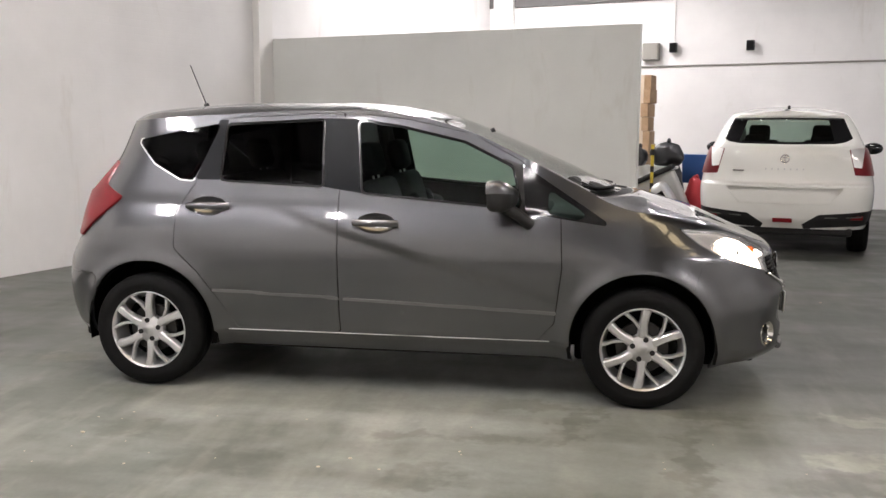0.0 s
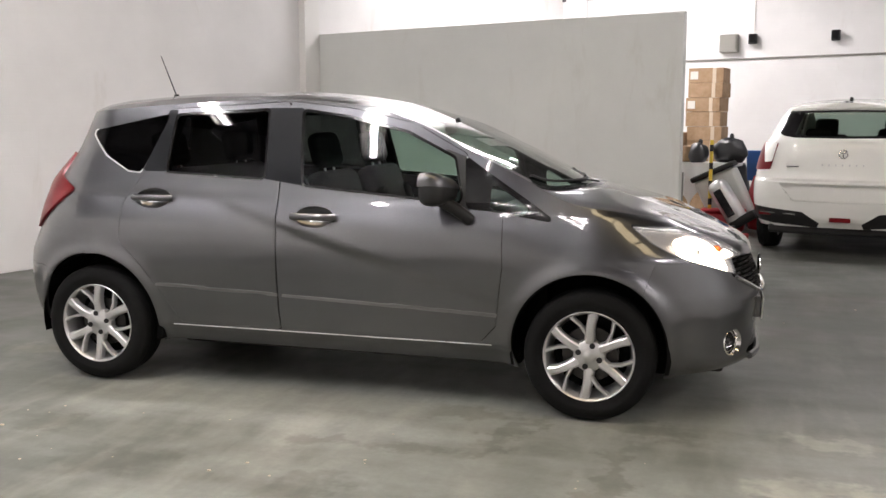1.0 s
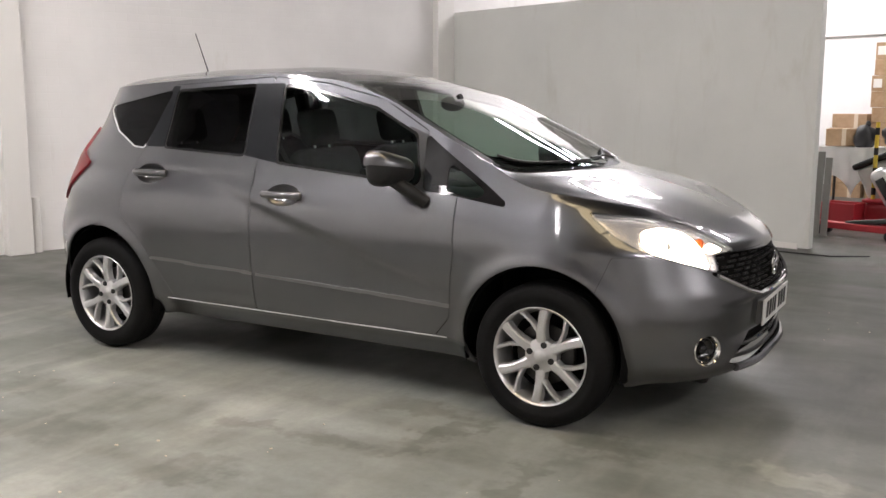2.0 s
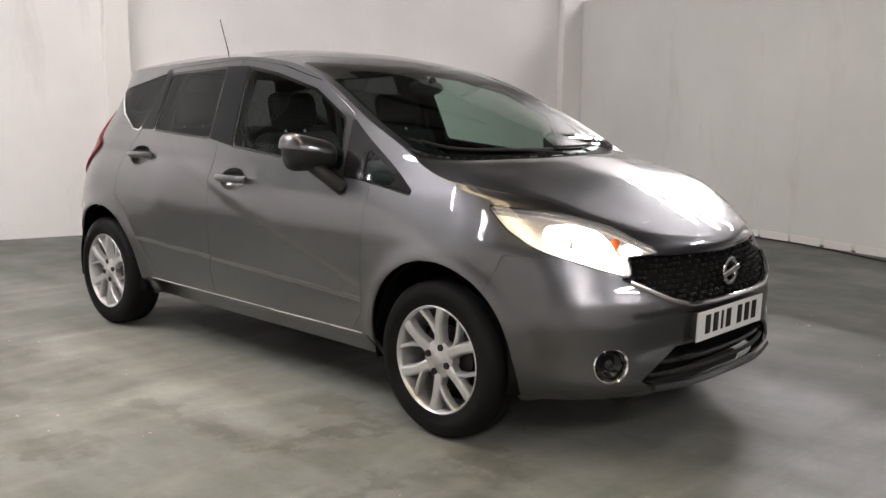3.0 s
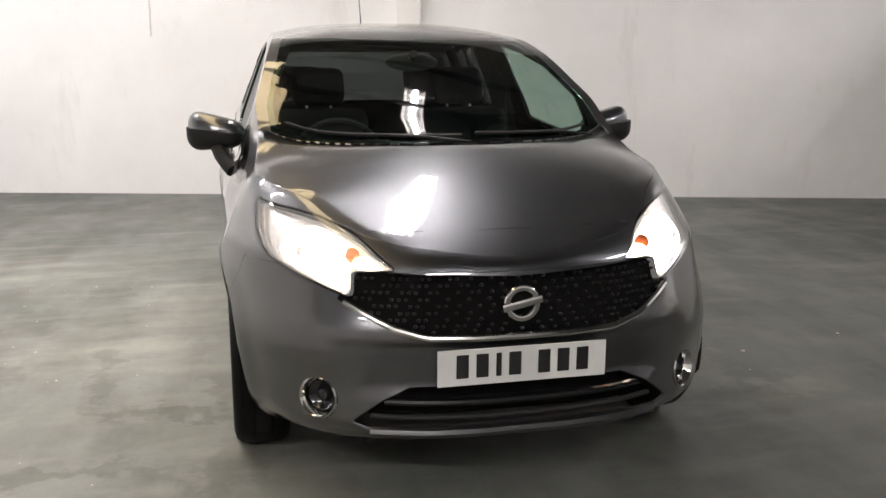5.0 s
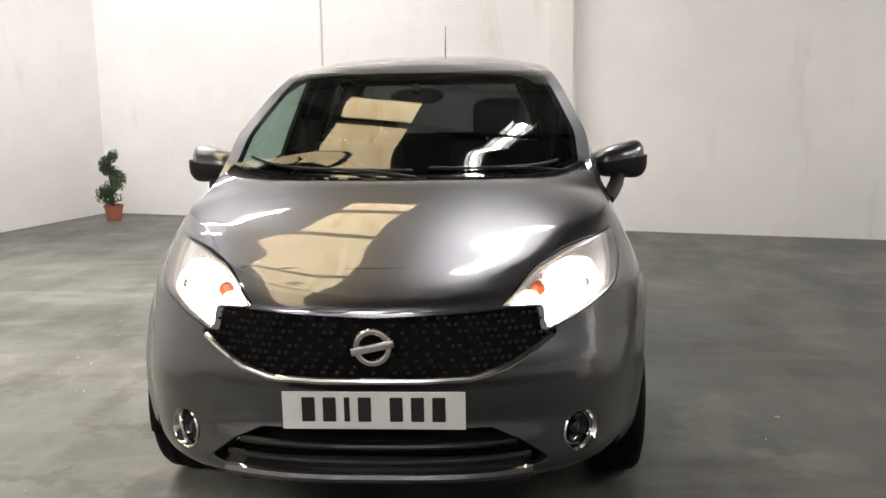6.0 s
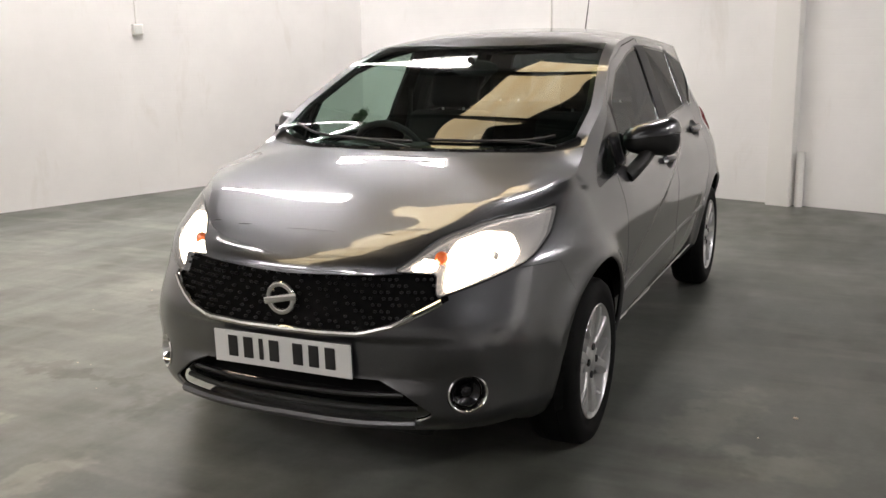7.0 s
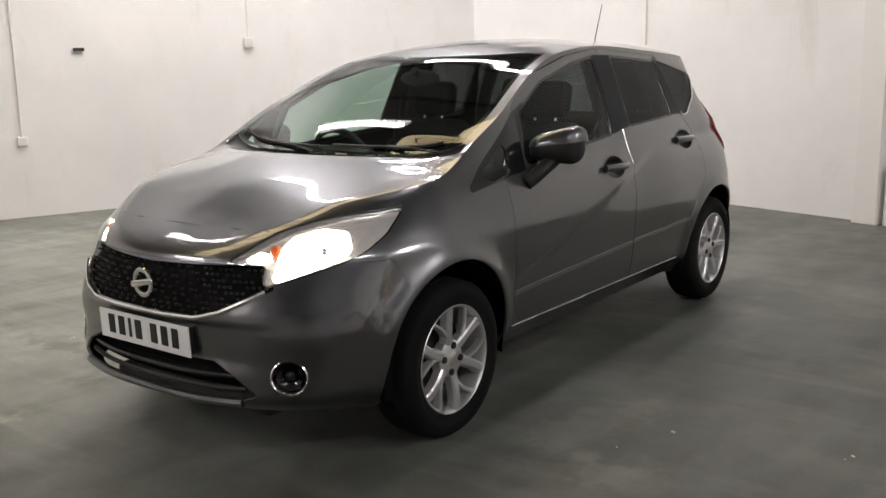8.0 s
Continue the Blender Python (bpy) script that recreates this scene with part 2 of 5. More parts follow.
def floor_mat():
    """Old grey floor paint: smeared, scuffed and partly polished, with soft damp marks."""
    m = material("floor_paint", (0.2, 0.2, 0.19), 0.4, Specular_IOR_Level=0.32)
    b = m.node_tree.nodes["Principled BSDF"]
    c = coords(m)
    big, mid = noise_of(m, c, 0.5, 2, 0.5), noise_of(m, c, 1.6, 3, 0.5)
    fine, speck = noise_of(m, c, 45, 3), noise_of(m, c, 7, 3, 0.6)
    smear = noise_of(m, coords(m, (0.9, 3.2, 1), 40), 1.2, 3, 0.5)
    scuff = noise_of(m, coords(m, (4.0, 0.9, 1), 15), 1.5, 4, 0.55)
    base = ramp(m, big, "Fac", [(0.3, (0.176, 0.188, 0.178)), (0.7, (0.262, 0.270, 0.252))])
    d1 = ramp(m, mid, "Fac", [(0.30, (0.62, 0.61, 0.57)), (0.70, (1, 1, 1))])
    k1 = mix(m, 0.8, (base, "Color"), (d1, "Color"), "MULTIPLY")
    d2 = ramp(m, smear, "Fac", [(0.30, (0.55, 0.54, 0.50)), (0.58, (1, 1, 1))])
    k2 = mix(m, 0.8, (k1, 2), (d2, "Color"), "MULTIPLY")
    pale = ramp(m, scuff, "Fac", [(0.52, (0, 0, 0)), (0.80, (0.55, 0.55, 0.55))])
    k3 = mix(m, (pale, "Color"), (k2, 2), (0.33, 0.325, 0.295))
    damp = noise_of(m, coords(m, (1.0, 1.7, 1), 60), 1.5, 3, 0.5)
    d3 = ramp(m, damp, "Fac", [(0.25, (0.62, 0.61, 0.57)), (0.60, (1, 1, 1))])
    k3 = mix(m, 0.75, (k3, 2), (d3, "Color"), "MULTIPLY")
    worn = noise_of(m, coords(m, (2.2, 0.8, 1), 75), 1.6, 3, 0.5)
    w1 = ramp(m, worn, "Fac", [(0.50, (0, 0, 0)), (0.85, (0.6, 0.6, 0.6))])
    k3 = mix(m, (w1, "Color"), (k3, 2), (0.36, 0.355, 0.32))
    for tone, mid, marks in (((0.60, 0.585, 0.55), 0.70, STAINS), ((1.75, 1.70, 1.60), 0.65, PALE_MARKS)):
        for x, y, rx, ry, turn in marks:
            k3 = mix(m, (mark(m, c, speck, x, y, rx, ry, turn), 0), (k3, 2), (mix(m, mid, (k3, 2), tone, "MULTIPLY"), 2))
    dot = ramp(m, speck, "Fac", [(0.25, (0.78, 0.78, 0.77)), (0.55, (1, 1, 1))])
    k4 = mix(m, 0.7, (k3, 2), (dot, "Color"), "MULTIPLY")
    grain = ramp(m, fine, "Fac", [(0.3, (0.9, 0.9, 0.9)), (0.7, (1, 1, 1))])
    k5 = mix(m, 1.0, (k4, 2), (grain, "Color"), "MULTIPLY")
    # pale wear and lamp light painted in on the south side, darker beyond
    lit_worn_zone = mark(m, c, speck, 0.6, -3.0, 4.4, 3.4, -14)
    tone = mix(m, (lit_worn_zone, 0), (0.50, 0.505, 0.49), (1.28, 1.28, 1.26))
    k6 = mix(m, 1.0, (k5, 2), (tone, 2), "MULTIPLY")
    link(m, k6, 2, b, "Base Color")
    gl = ramp(m, damp, "Fac", [(0.30, (0.34,) * 3), (0.60, (0.52,) * 3)])
    link(m, gl, "Color", b, "Roughness")
    bump(m, fine, "Fac", 0.02, 0.004)
    return m


def wall_mat(name, tone, course=True):
    """White-painted wall with faint courses, scuffs and dirt."""
    m = material(name, tone, 0.65)
    b = m.node_tree.nodes["Principled BSDF"]
    c = coords(m)
    a, s = noise_of(m, c, 0.7, 6, 0.6), noise_of(m, coords(m, (1.5, 1.5, 0.35)), 2.2, 6, 0.7, 0.5)
    lo, hi = tuple(x * 0.9 for x in tone), tuple(min(x * 1.04, 0.9) for x in tone)
    k = ramp(m, a, "Fac", [(0.3, lo), (0.7, hi)])
    d = ramp(m, s, "Fac", [(0.25, (0.8, 0.77, 0.72)), (0.42, (1, 1, 1))])
    x = mix(m, 0.5, (k, "Color"), (d, "Color"), "MULTIPLY")
    link(m, x, 2, b, "Base Color")
    if course:
        g = m.node_tree.nodes.new("ShaderNodeNewGeometry")
        turn = m.node_tree.nodes.new("ShaderNodeVectorRotate")
        turn.inputs["Angle"].default_value = radians(-TURN)
        turn.inputs["Axis"].default_value = (0, 0, 1)
        link(m, g, "Position", turn, "Vector")
        sep = m.node_tree.nodes.new("ShaderNodeSeparateXYZ")
        link(m, turn, "Vector", sep, "Vector")
        add = m.node_tree.nodes.new("ShaderNodeMath")
        link(m, sep, "X", add, 0)
        link(m, sep, "Y", add, 1)
        com = m.node_tree.nodes.new("ShaderNodeCombineXYZ")
        link(m, add, 0, com, "X")
        link(m, sep, "Z", com, "Y")
        br = m.node_tree.nodes.new("ShaderNodeTexBrick")
        br.inputs["Scale"].default_value = 1
        br.inputs["Brick Width"].default_value = 0.225
        br.inputs["Row Height"].default_value = 0.075
        br.inputs["Mortar Size"].default_value = 0.006
        br.inputs["Mortar Smooth"].default_value = 0.8
        br.inputs["Color1"].default_value = br.inputs["Color2"].default_value = (1, 1, 1, 1)
        br.inputs["Mortar"].default_value = (0, 0, 0, 1)
        link(m, com, "Vector", br, "Vector")
        bump(m, br, "Color", 0.13, 0.004)
    else:
        bump(m, noise_of(m, c, 25, 5), "Fac", 0.05, 0.005)
    return m


FLOOR = floor_mat()
WALL = wall_mat("painted_brick", (0.80, 0.79, 0.775))
BOARD = wall_mat("painted_board", (0.68, 0.69, 0.66), False)
STEEL_WHITE = material("white_steel", (0.75, 0.74, 0.71), 0.45)
END_SHEET = wall_mat("end_sheet", (0.74, 0.73, 0.71), False)
UNSEEN_SHEET = wall_mat("unseen_sheet", (0.28, 0.28, 0.275), False)
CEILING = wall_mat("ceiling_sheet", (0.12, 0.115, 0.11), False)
PAINT = paint_mat("gunmetal_paint", (0.083, 0.0845, 0.090), 0.97)
BLACK_GLOSS = material("gloss_black", (0.010, 0.010, 0.011), 0.1)
BLACK = material("black_plastic", (0.015, 0.015, 0.015), 0.55, Specular_IOR_Level=0.3)
DARK = material("dark_gap", (0.005, 0.005, 0.005), 0.8, Specular_IOR_Level=0.05)
RUBBER = material("rubber", (0.006, 0.006, 0.006), 0.75, Specular_IOR_Level=0.12)
MOULD = material("grey_moulding", (0.15, 0.15, 0.153), 0.3, 0.8, 0.5)
PILLAR = material("satin_black", (0.009, 0.010, 0.012), 0.35, Specular_IOR_Level=0.08)
GRILLE_BLACK = material("grille_black", (0.008, 0.008, 0.009), 0.28, 0, 0.2)
CHROME = material("chrome", (0.8, 0.8, 0.8), 0.06, 1.0)
ALLOY = material("alloy", (0.58, 0.58, 0.58), 0.33, 0.7, 0.3)
CLOTH = material("seat_cloth", (0.009, 0.009, 0.010), 0.9, Specular_IOR_Level=0.1)
TRIM = material("cabin_trim", (0.016, 0.016, 0.017), 0.7, Specular_IOR_Level=0.25)
GLASS = glass("clear_glass", (0.62, 0.74, 0.68))
TINTED = glass("privacy_glass", (0.07, 0.07, 0.075), 0.38)
DOOR_PANE = glass("door_glass", (0.58, 0.70, 0.64), 0.45)
LAMP_RED = material("red_lens", (0.15, 0.002, 0.006), 0.3, 0, 0.08, Specular_IOR_Level=0.25)
LAMP_CLEAR = glass("lamp_glass", (0.9, 0.9, 0.9))
# faint emission stands in for lamp light caught by the bowl
BOWL = glow("glowing_reflector", (0.92, 0.88, 0.84), 0.07)
BOWL.node_tree.nodes["Principled BSDF"].inputs["Metallic"].default_value = 0.85
BOWL.node_tree.nodes["Principled BSDF"].inputs["Roughness"].default_value = 0.25
BULB = glow("headlight_glow", (1.0, 0.84, 0.66), 13)
REFLECTOR = material("reflector", (0.88, 0.87, 0.85), 0.4, 0.8)
SATIN = material("satin_trim", (0.6, 0.6, 0.6), 0.3, 0.9)
INK = material("black_ink", (0.01, 0.01, 0.01), 0.5)
MIRROR = material("mirror", (0.9, 0.9, 0.9), 0.02, 1.0)
DISC = material("brake_disc", (0.055, 0.053, 0.052), 0.45, 0.8)
AMBER = material("amber_lens", (0.45, 0.09, 0.02), 0.2, 0, 0.5)
PLATE = material("plate_white", (0.78, 0.78, 0.76), 0.35)
TUBE = glow("tube_light", (1.0, 0.965, 0.955), 92)
SKYLIGHT = glow("roof_light", (1.0, 0.80, 0.48), 2.2)
ribs = ramp(SKYLIGHT, noise_of(SKYLIGHT, coords(SKYLIGHT, (1.5, 14, 1), -TURN), 1.0, 3), "Fac", [(0.35, (0.70, 0.50, 0.25)), (0.65, (1.0, 0.85, 0.55))])
link(SKYLIGHT, ribs, "Color", SKYLIGHT.node_tree.nodes["Principled BSDF"], "Emission Color")


# ---------------------------------------------------------------- the hall
def slab(name, u0, u1, v0, v1, z0, z1, mat, label="", bevel=0.0):
    """A block of the hall, given in the hall's own directions."""
    ob = part(name, box((u1 - u0, v1 - v0, z1 - z0), ((u0 + u1) / 2, (v0 + v1) / 2, (z0 + z1) / 2), bevel), mat, None, label, HALL)
    return tagged(ob, label, kind="structure")


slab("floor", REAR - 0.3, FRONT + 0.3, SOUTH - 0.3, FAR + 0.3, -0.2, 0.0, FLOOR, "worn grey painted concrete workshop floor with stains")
slab("wall_rear", REAR - 0.25, REAR, SOUTH, FAR, 0, CEIL, WALL, "white painted brick wall with scuffed foot")
slab("wall_south", REAR - 0.25, FRONT + 0.25, SOUTH - 0.25, SOUTH, 0, CEIL, WALL, "white painted brick wall with conduits")
slab("wall_far", REAR - 0.25, FRONT + 0.25, FAR, FAR + 0.25, 0, CEIL, WALL, "white painted brick wall behind parked car")
# unseen end wall, set near and pale to throw light on the bumper
slab("wall_front", FRONT, FRONT + 0.25, SOUTH, FAR, 0, CEIL, END_SHEET, "plain pale end wall, unseen, added to brighten the car front")
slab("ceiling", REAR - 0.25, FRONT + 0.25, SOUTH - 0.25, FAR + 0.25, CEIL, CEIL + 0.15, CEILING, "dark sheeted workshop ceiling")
# unseen upper-wall sheets, added grey and dark to dim the car's reflections
slab("unseen_sheet_south", REAR, FRONT, SOUTH, SOUTH + 0.04, 3.3, CEIL, UNSEEN_SHEET, "grey sheet on the upper wall, unseen, added to dim reflections")
slab("unseen_sheet_far", REAR, FRONT, FAR - 0.04, FAR, 3.6, CEIL, CEILING, "dark sheet on the upper wall, unseen, added to dim reflections")
slab("partition", REAR + 0.01, 0.06, PART, PART + 0.09, 0.015, 2.45, BOARD, "pale grey painted board partition, free-standing at one end", 0.006)


# ---------------------------------------------------------------- vehicle shell
def crown(x):
    """How late the top falls away to its edges: rounder across the windscreen."""
    return 3.0 - 0.5 * smooth(-0.1, 0.35, x) * (1 - smooth(1.1, 1.35, x))


class Shell:
    """Outer surface of a car body: `side` runs from the nose round the flank to the tail (left half), `top` covers
    bonnet, windscreen and roof between the two upper edges of the sides."""

    def __init__(self, xn, xt, nose, tail, n_nose, n_tail, cabin, bonnet, blend, top_edge, bottom, centre, bow, relief, taper=0.0, rows=(46, 170, 34, 76), crease=lambda x, y: 0.0):
        self.top_edge, self.centre, self.bow = top_edge, centre, bow

        def width(x, z):
            b = smooth(blend[0], blend[1], x)
            back = smooth(-0.2, -1.6, x) * smooth(0.85, 1.25, z) * taper
            return (cabin(z) * (1 - b) + bonnet(z) * b) * (1 - back)

        def at(kind, s, z):
            if kind == 0:
                n = n_nose(z)
                x = xn + (nose(z) - xn) * np.cos(s) ** (2 / n)
                y = width(xn, z) * np.sin(s) ** (2 / n)
            elif kind == 1:
                x, y = s + 0 * z, width(s, z)
            else:
                n = n_tail(z)
                x = xt + (tail(z) - xt) * np.cos(s) ** (2 / n)
                y = width(xt, z) * np.sin(s) ** (2 / n)
            return x, y
        stations = [(0, s) for s in np.linspace(0, math.pi / 2, rows[0], endpoint=False)]
        stations += [(1, s) for s in np.linspace(xn, xt, rows[1], endpoint=False)]
        stations += [(2, s) for s in np.linspace(math.pi / 2, 0, rows[2])]
        v = np.linspace(0, 1, rows[3])
        grid = []
        for kind, s in stations:
            z = np.array(0.8)
            for _ in range(40):
                z = 0.5 * z + 0.5 * top_edge(at(kind, s, z)[0])
            zs = bottom(at(kind, s, np.array(0.3))[0]) * (1 - v) + z * v
            x, y = at(kind, s, zs)
            grid.append(np.stack((x, y, zs), 1))
        self.side = sheet(np.array(grid))
        self.edge = np.array([g[-1] for g in grid])
        d = relief(self.side.v[:, 0], self.side.v[:, 1], self.side.v[:, 2])
        moved = self.side.moved(-d if self.outward(self.side) < 0 else d)
        self.side = sheet(moved.v.reshape(len(grid), rows[3], 3))
        if self.outward(self.side) < 0:
            self.side.n *= -1
            self.side.f = [tuple(reversed(q)) for q in self.side.f]
        w = np.linspace(-1, 1, 81)
        rows_top = []
        for x, y, z in self.edge:
            ys = y * w
            k = bow - (bow - 0.43) * smooth(1.12, 1.35, x)
            zs = centre(x + k * ys ** 2) + (z - centre(x + k * y * y)) * np.abs(w) ** crown(x)
            zs = zs + crease(x, np.abs(ys)) * smooth(0.0, 0.04, y - np.abs(ys))
            rows_top.append(np.stack((x + 0 * ys, ys, zs), 1))
        self.top = sheet(np.array(rows_top))
        if self.top.n[:, 2].mean() < 0:
            self.top.n *= -1
            self.top.f = [tuple(reversed(q)) for q in self.top.f]

        self.soften(len(grid), rows[3])

    def soften(self, n, m):
        """Round the bend where bonnet and nose meet, by turning the normals on both sides to each other."""
        unit = lambda a: a / np.maximum(np.linalg.norm(a, axis=-1, keepdims=True), 1e-9)
        ns, nt = self.side.n.reshape(n, m, 3), self.top.n.reshape(n, 81, 3)
        for s in (1, -1):
            flip = np.array([1, s, 1])
            k = np.flatnonzero((self.edge[:, 0] > 1.25) & (self.edge[:, 1] > 0.15))
            shared = unit(unit(ns[k, -1] * flip) + unit(nt[k, -1 if s > 0 else 0]))
            rim = self.edge[k] * flip
            for skin in (self.side, self.top):
                near = np.flatnonzero((skin.v[:, 0] > 1.2) & ((skin.v[:, 1] * s > -0.001) if skin is self.top else (s > 0)) & (skin.v[:, 2] > 0.70))
                d = np.linalg.norm(skin.v[near, None] - rim[None], axis=2)
                j = d.argmin(1)
                whole = self.edge * flip
                d = np.linalg.norm(skin.v[near, None] - whole[None], axis=2)
                w = (1 - smooth(0.0, 0.045, d.min(1))) * smooth(1.25, 1.40, skin.v[near, 0])
                goal = shared[j] * np.stack((1 + 0 * w, np.clip(np.abs(skin.v[near, 1]) / np.abs(rim[j, 1]), 0, 1), 1 + 0 * w), 1)
                skin.n[near] = unit(unit(skin.n[near]) * (1 - w[:, None]) + unit(goal) * w[:, None])

    @staticmethod
    def outward(skin):
        return float(np.mean(skin.n[:, 1] * np.sign(skin.v[:, 1] + 1e-6)))


def spread(x, y):
    """Angle round the nose, so that front parts can be laid out in (angle, height)."""
    return np.degrees(np.arctan2(np.abs(y), np.asarray(x) - 0.9))


# the grey hatchback: x points ahead, y to its left, axles at x = +-1.3
WHEEL_X, TYRE_R, TRACK = 1.30, 0.305, 0.745
ARCH = lambda x, y, z: np.minimum(np.hypot(x - 1.295, z - 0.33), np.hypot(x + 1.295, z - 0.33)) - 0.358


def car_relief(x, y, z):
    r = np.minimum(np.hypot(x - 1.295, z - 0.325), np.hypot(x + 1.295, z - 0.325))
    lip = 0.020 * np.exp(-((r - 0.36) / 0.05) ** 2) * smooth(0.6, 0.75, y)
    line = 0.93 - 0.30 * (x + 0.45)
    on = smooth(-0.75, -0.2, x) * (1 - smooth(0.7, 1.0, x)) * smooth(0.6, 0.75, y)
    fold = -0.016 * (1 - smooth(-0.03, 0.02, z - line)) * smooth(0.40, 0.62, z) * on
    sill = -0.010 * (1 - smooth(0.295, 0.325, z)) * (1 - smooth(1.0, 1.2, np.abs(x)))
    belt = 0.003 * np.exp(-((z - (0.985 - 0.04 * x)) / 0.03) ** 2) * (1 - smooth(0.9, 1.2, x)) * smooth(-1.7, -1.2, x)
    chin = -0.014 * (1 - smooth(0.525, 0.548, z)) * smooth(0.36, 0.42, z) * (1 - smooth(0.30, 0.62, y)) * smooth(1.5, 1.8, x)
    dimple = -0.010 * np.exp(-(((y - 0.60) / 0.14) ** 2 + ((z - 0.36) / 0.085) ** 2)) * smooth(1.6, 1.8, x)
    return lip + fold + sill + belt + chin + dimple


RIDGE = spline((1.10, 0.665), (1.20, 0.655), (1.47, 0.595), (1.69, 0.505), (1.82, 0.425), (1.92, 0.33))


def bonnet_crease(x, y):
    """Raised edges of the bonnet that run from the pillars in to the nose."""
    d = y - RIDGE(x)
    on = smooth(1.12, 1.30, x) * (1 - smooth(1.80, 1.93, x))
    return on * 0.005 * np.where(d < 0, smooth(-0.24, 0.02, d), np.clip(1 - d / 0.06, 0, 1))


CAR = Shell(
    1.25, -1.25,
    spline((0.20, 1.95), (0.235, 2.02), (0.265, 2.058), (0.30, 2.070), (0.42, 2.060), (0.52, 2.070), (0.57, 2.072), (0.60, 2.066), (0.64, 2.050), (0.70, 2.026), (0.735, 2.014), (0.755, 2.004), (0.772, 1.989), (0.80, 1.955), (0.87, 1.87), (0.95, 1.75)),
    spline((0.22, -1.90), (0.30, -1.95), (0.48, -1.98), (0.64, -1.96), (0.80, -1.88), (1.02, -1.83), (1.22, -1.67), (1.45, -1.58)),
    spline((0.2, 3.0), (0.45, 2.85), (0.62, 2.4), (0.9, 2.1)), spline((0.2, 3.0), (1.0, 3.0), (1.5, 2.7)),
    spline((0.18, 0.690), (0.23, 0.730), (0.29, 0.776), (0.33, 0.796), (0.45, 0.820), (0.55, 0.836), (0.66, 0.846), (0.74, 0.846), (0.80, 0.839), (0.85, 0.828), (0.90, 0.810), (0.95, 0.787), (0.985, 0.770), (1.02, 0.760), (1.08, 0.742), (1.25, 0.678), (1.42, 0.607), (1.50, 0.56)),
    spline((0.18, 0.71), (0.24, 0.775), (0.31, 0.812), (0.50, 0.838), (0.68, 0.846), (0.74, 0.843), (0.80, 0.825), (0.86, 0.798), (0.92, 0.767), (0.97, 0.735), (1.05, 0.68), (1.15, 0.61)),
    (0.75, 1.3),
    spline((-1.75, 1.40), (-1.47, 1.42), (-0.94, 1.455), (-0.31, 1.48), (0.12, 1.445), (0.39, 1.375), (0.69, 1.24), (0.99, 1.09), (1.12, 1.02), (1.22, 0.985), (1.4, 0.957), (1.6, 0.922), (1.75, 0.862), (1.83, 0.830), (1.90, 0.805), (1.95, 0.790), (1.99, 0.772), (2.03, 0.74)),
    spline((-2.0, 0.25), (-1.6, 0.24), (-0.9, 0.220), (0.9, 0.215), (1.6, 0.21), (2.1, 0.235)),
    spline((-1.9, 1.42), (-1.75, 1.44), (-1.55, 1.47), (-1.28, 1.50), (-0.75, 1.528), (-0.27, 1.528), (-0.05, 1.512), (0.12, 1.484), (0.28, 1.438), (0.50, 1.353), (0.72, 1.261), (0.94, 1.164), (1.14, 1.070), (1.198, 1.0432), (1.21, 1.0378), (1.225, 1.0382), (1.255, 1.0405), (1.29, 1.0365), (1.4, 1.008), (1.55, 0.961), (1.7, 0.904), (1.8, 0.862), (1.87, 0.832), (1.92, 0.809), (1.96, 0.789), (1.99, 0.772), (2.05, 0.73)),
    0.45, car_relief, 0.05, crease=bonnet_crease)

hatchback = tagged(new("hatchback_car"), "dark grey metallic five-door hatchback with lit headlights", "car")


def on_side(region):
    """A region laid out in the side view, on the flank."""
    return lambda x, y, z: np.maximum(region(x, z), 0.30 - y)


def on_nose(region):
    """A region laid out round the nose, in angle (1 = one degree, counted as 2 cm) and height."""
    return lambda x, y, z: np.maximum(region(spread(x, y) * 0.02, z), 1.2 - x)


def grown(region, d):
    return lambda *a: region(*a) - d


DOOR_GLASS = on_side(poly([(-0.165, 1.405), (0.05, 1.375), (0.38, 1.30), (0.62, 1.185), (0.665, 1.02), (0.66, 1.005), (-0.12, 1.07)], 0.025))
REAR_GLASS = on_side(poly([(-0.895, 1.385), (-0.39, 1.41), (-0.365, 1.10), (-0.90, 1.125)], 0.025))
QUARTER = on_side(poly([(-1.39, 1.305), (-1.29, 1.205), (-1.14, 1.13), (-1.08, 1.125), (-0.975, 1.385)], 0.02))
B_TRIM = on_side(poly([(-0.375, 1.43), (-0.185, 1.43), (-0.135, 1.055), (-0.345, 1.085)], 0.004))
C_TRIM = on_side(poly([(-0.958, 1.42), (-0.915, 1.42), (-0.925, 1.115), (-1.05, 1.115)], 0.006))
TRIANGLE = on_side(poly([(0.70, 1.185), (1.10, 0.922), (0.82, 0.965), (0.72, 0.975)], 0.012))
TRI_PANE = on_side(poly([(0.84, 1.055), (0.985, 0.962), (0.96, 0.955), (0.84, 0.98)], 0.018))
FRONT_DOOR = on_side(poly([(-0.232, 0.33), (0.77, 0.33), (0.85, 0.42), (0.885, 0.70), (0.875, 0.94), (0.70, 0.95), (0.68, 1.21), (0.42, 1.345), (0.08, 1.42), (-0.25, 1.455), (-0.245, 1.05)], 0.012))
REAR_DOOR = on_side(poly([(-0.26, 0.33), (-0.80, 0.345), (-0.91, 0.52), (-1.0, 0.64), (-1.125, 0.76), (-1.125, 0.95), (-1.03, 1.11), (-0.94, 1.42), (-0.275, 1.455), (-0.27, 1.05)], 0.012))
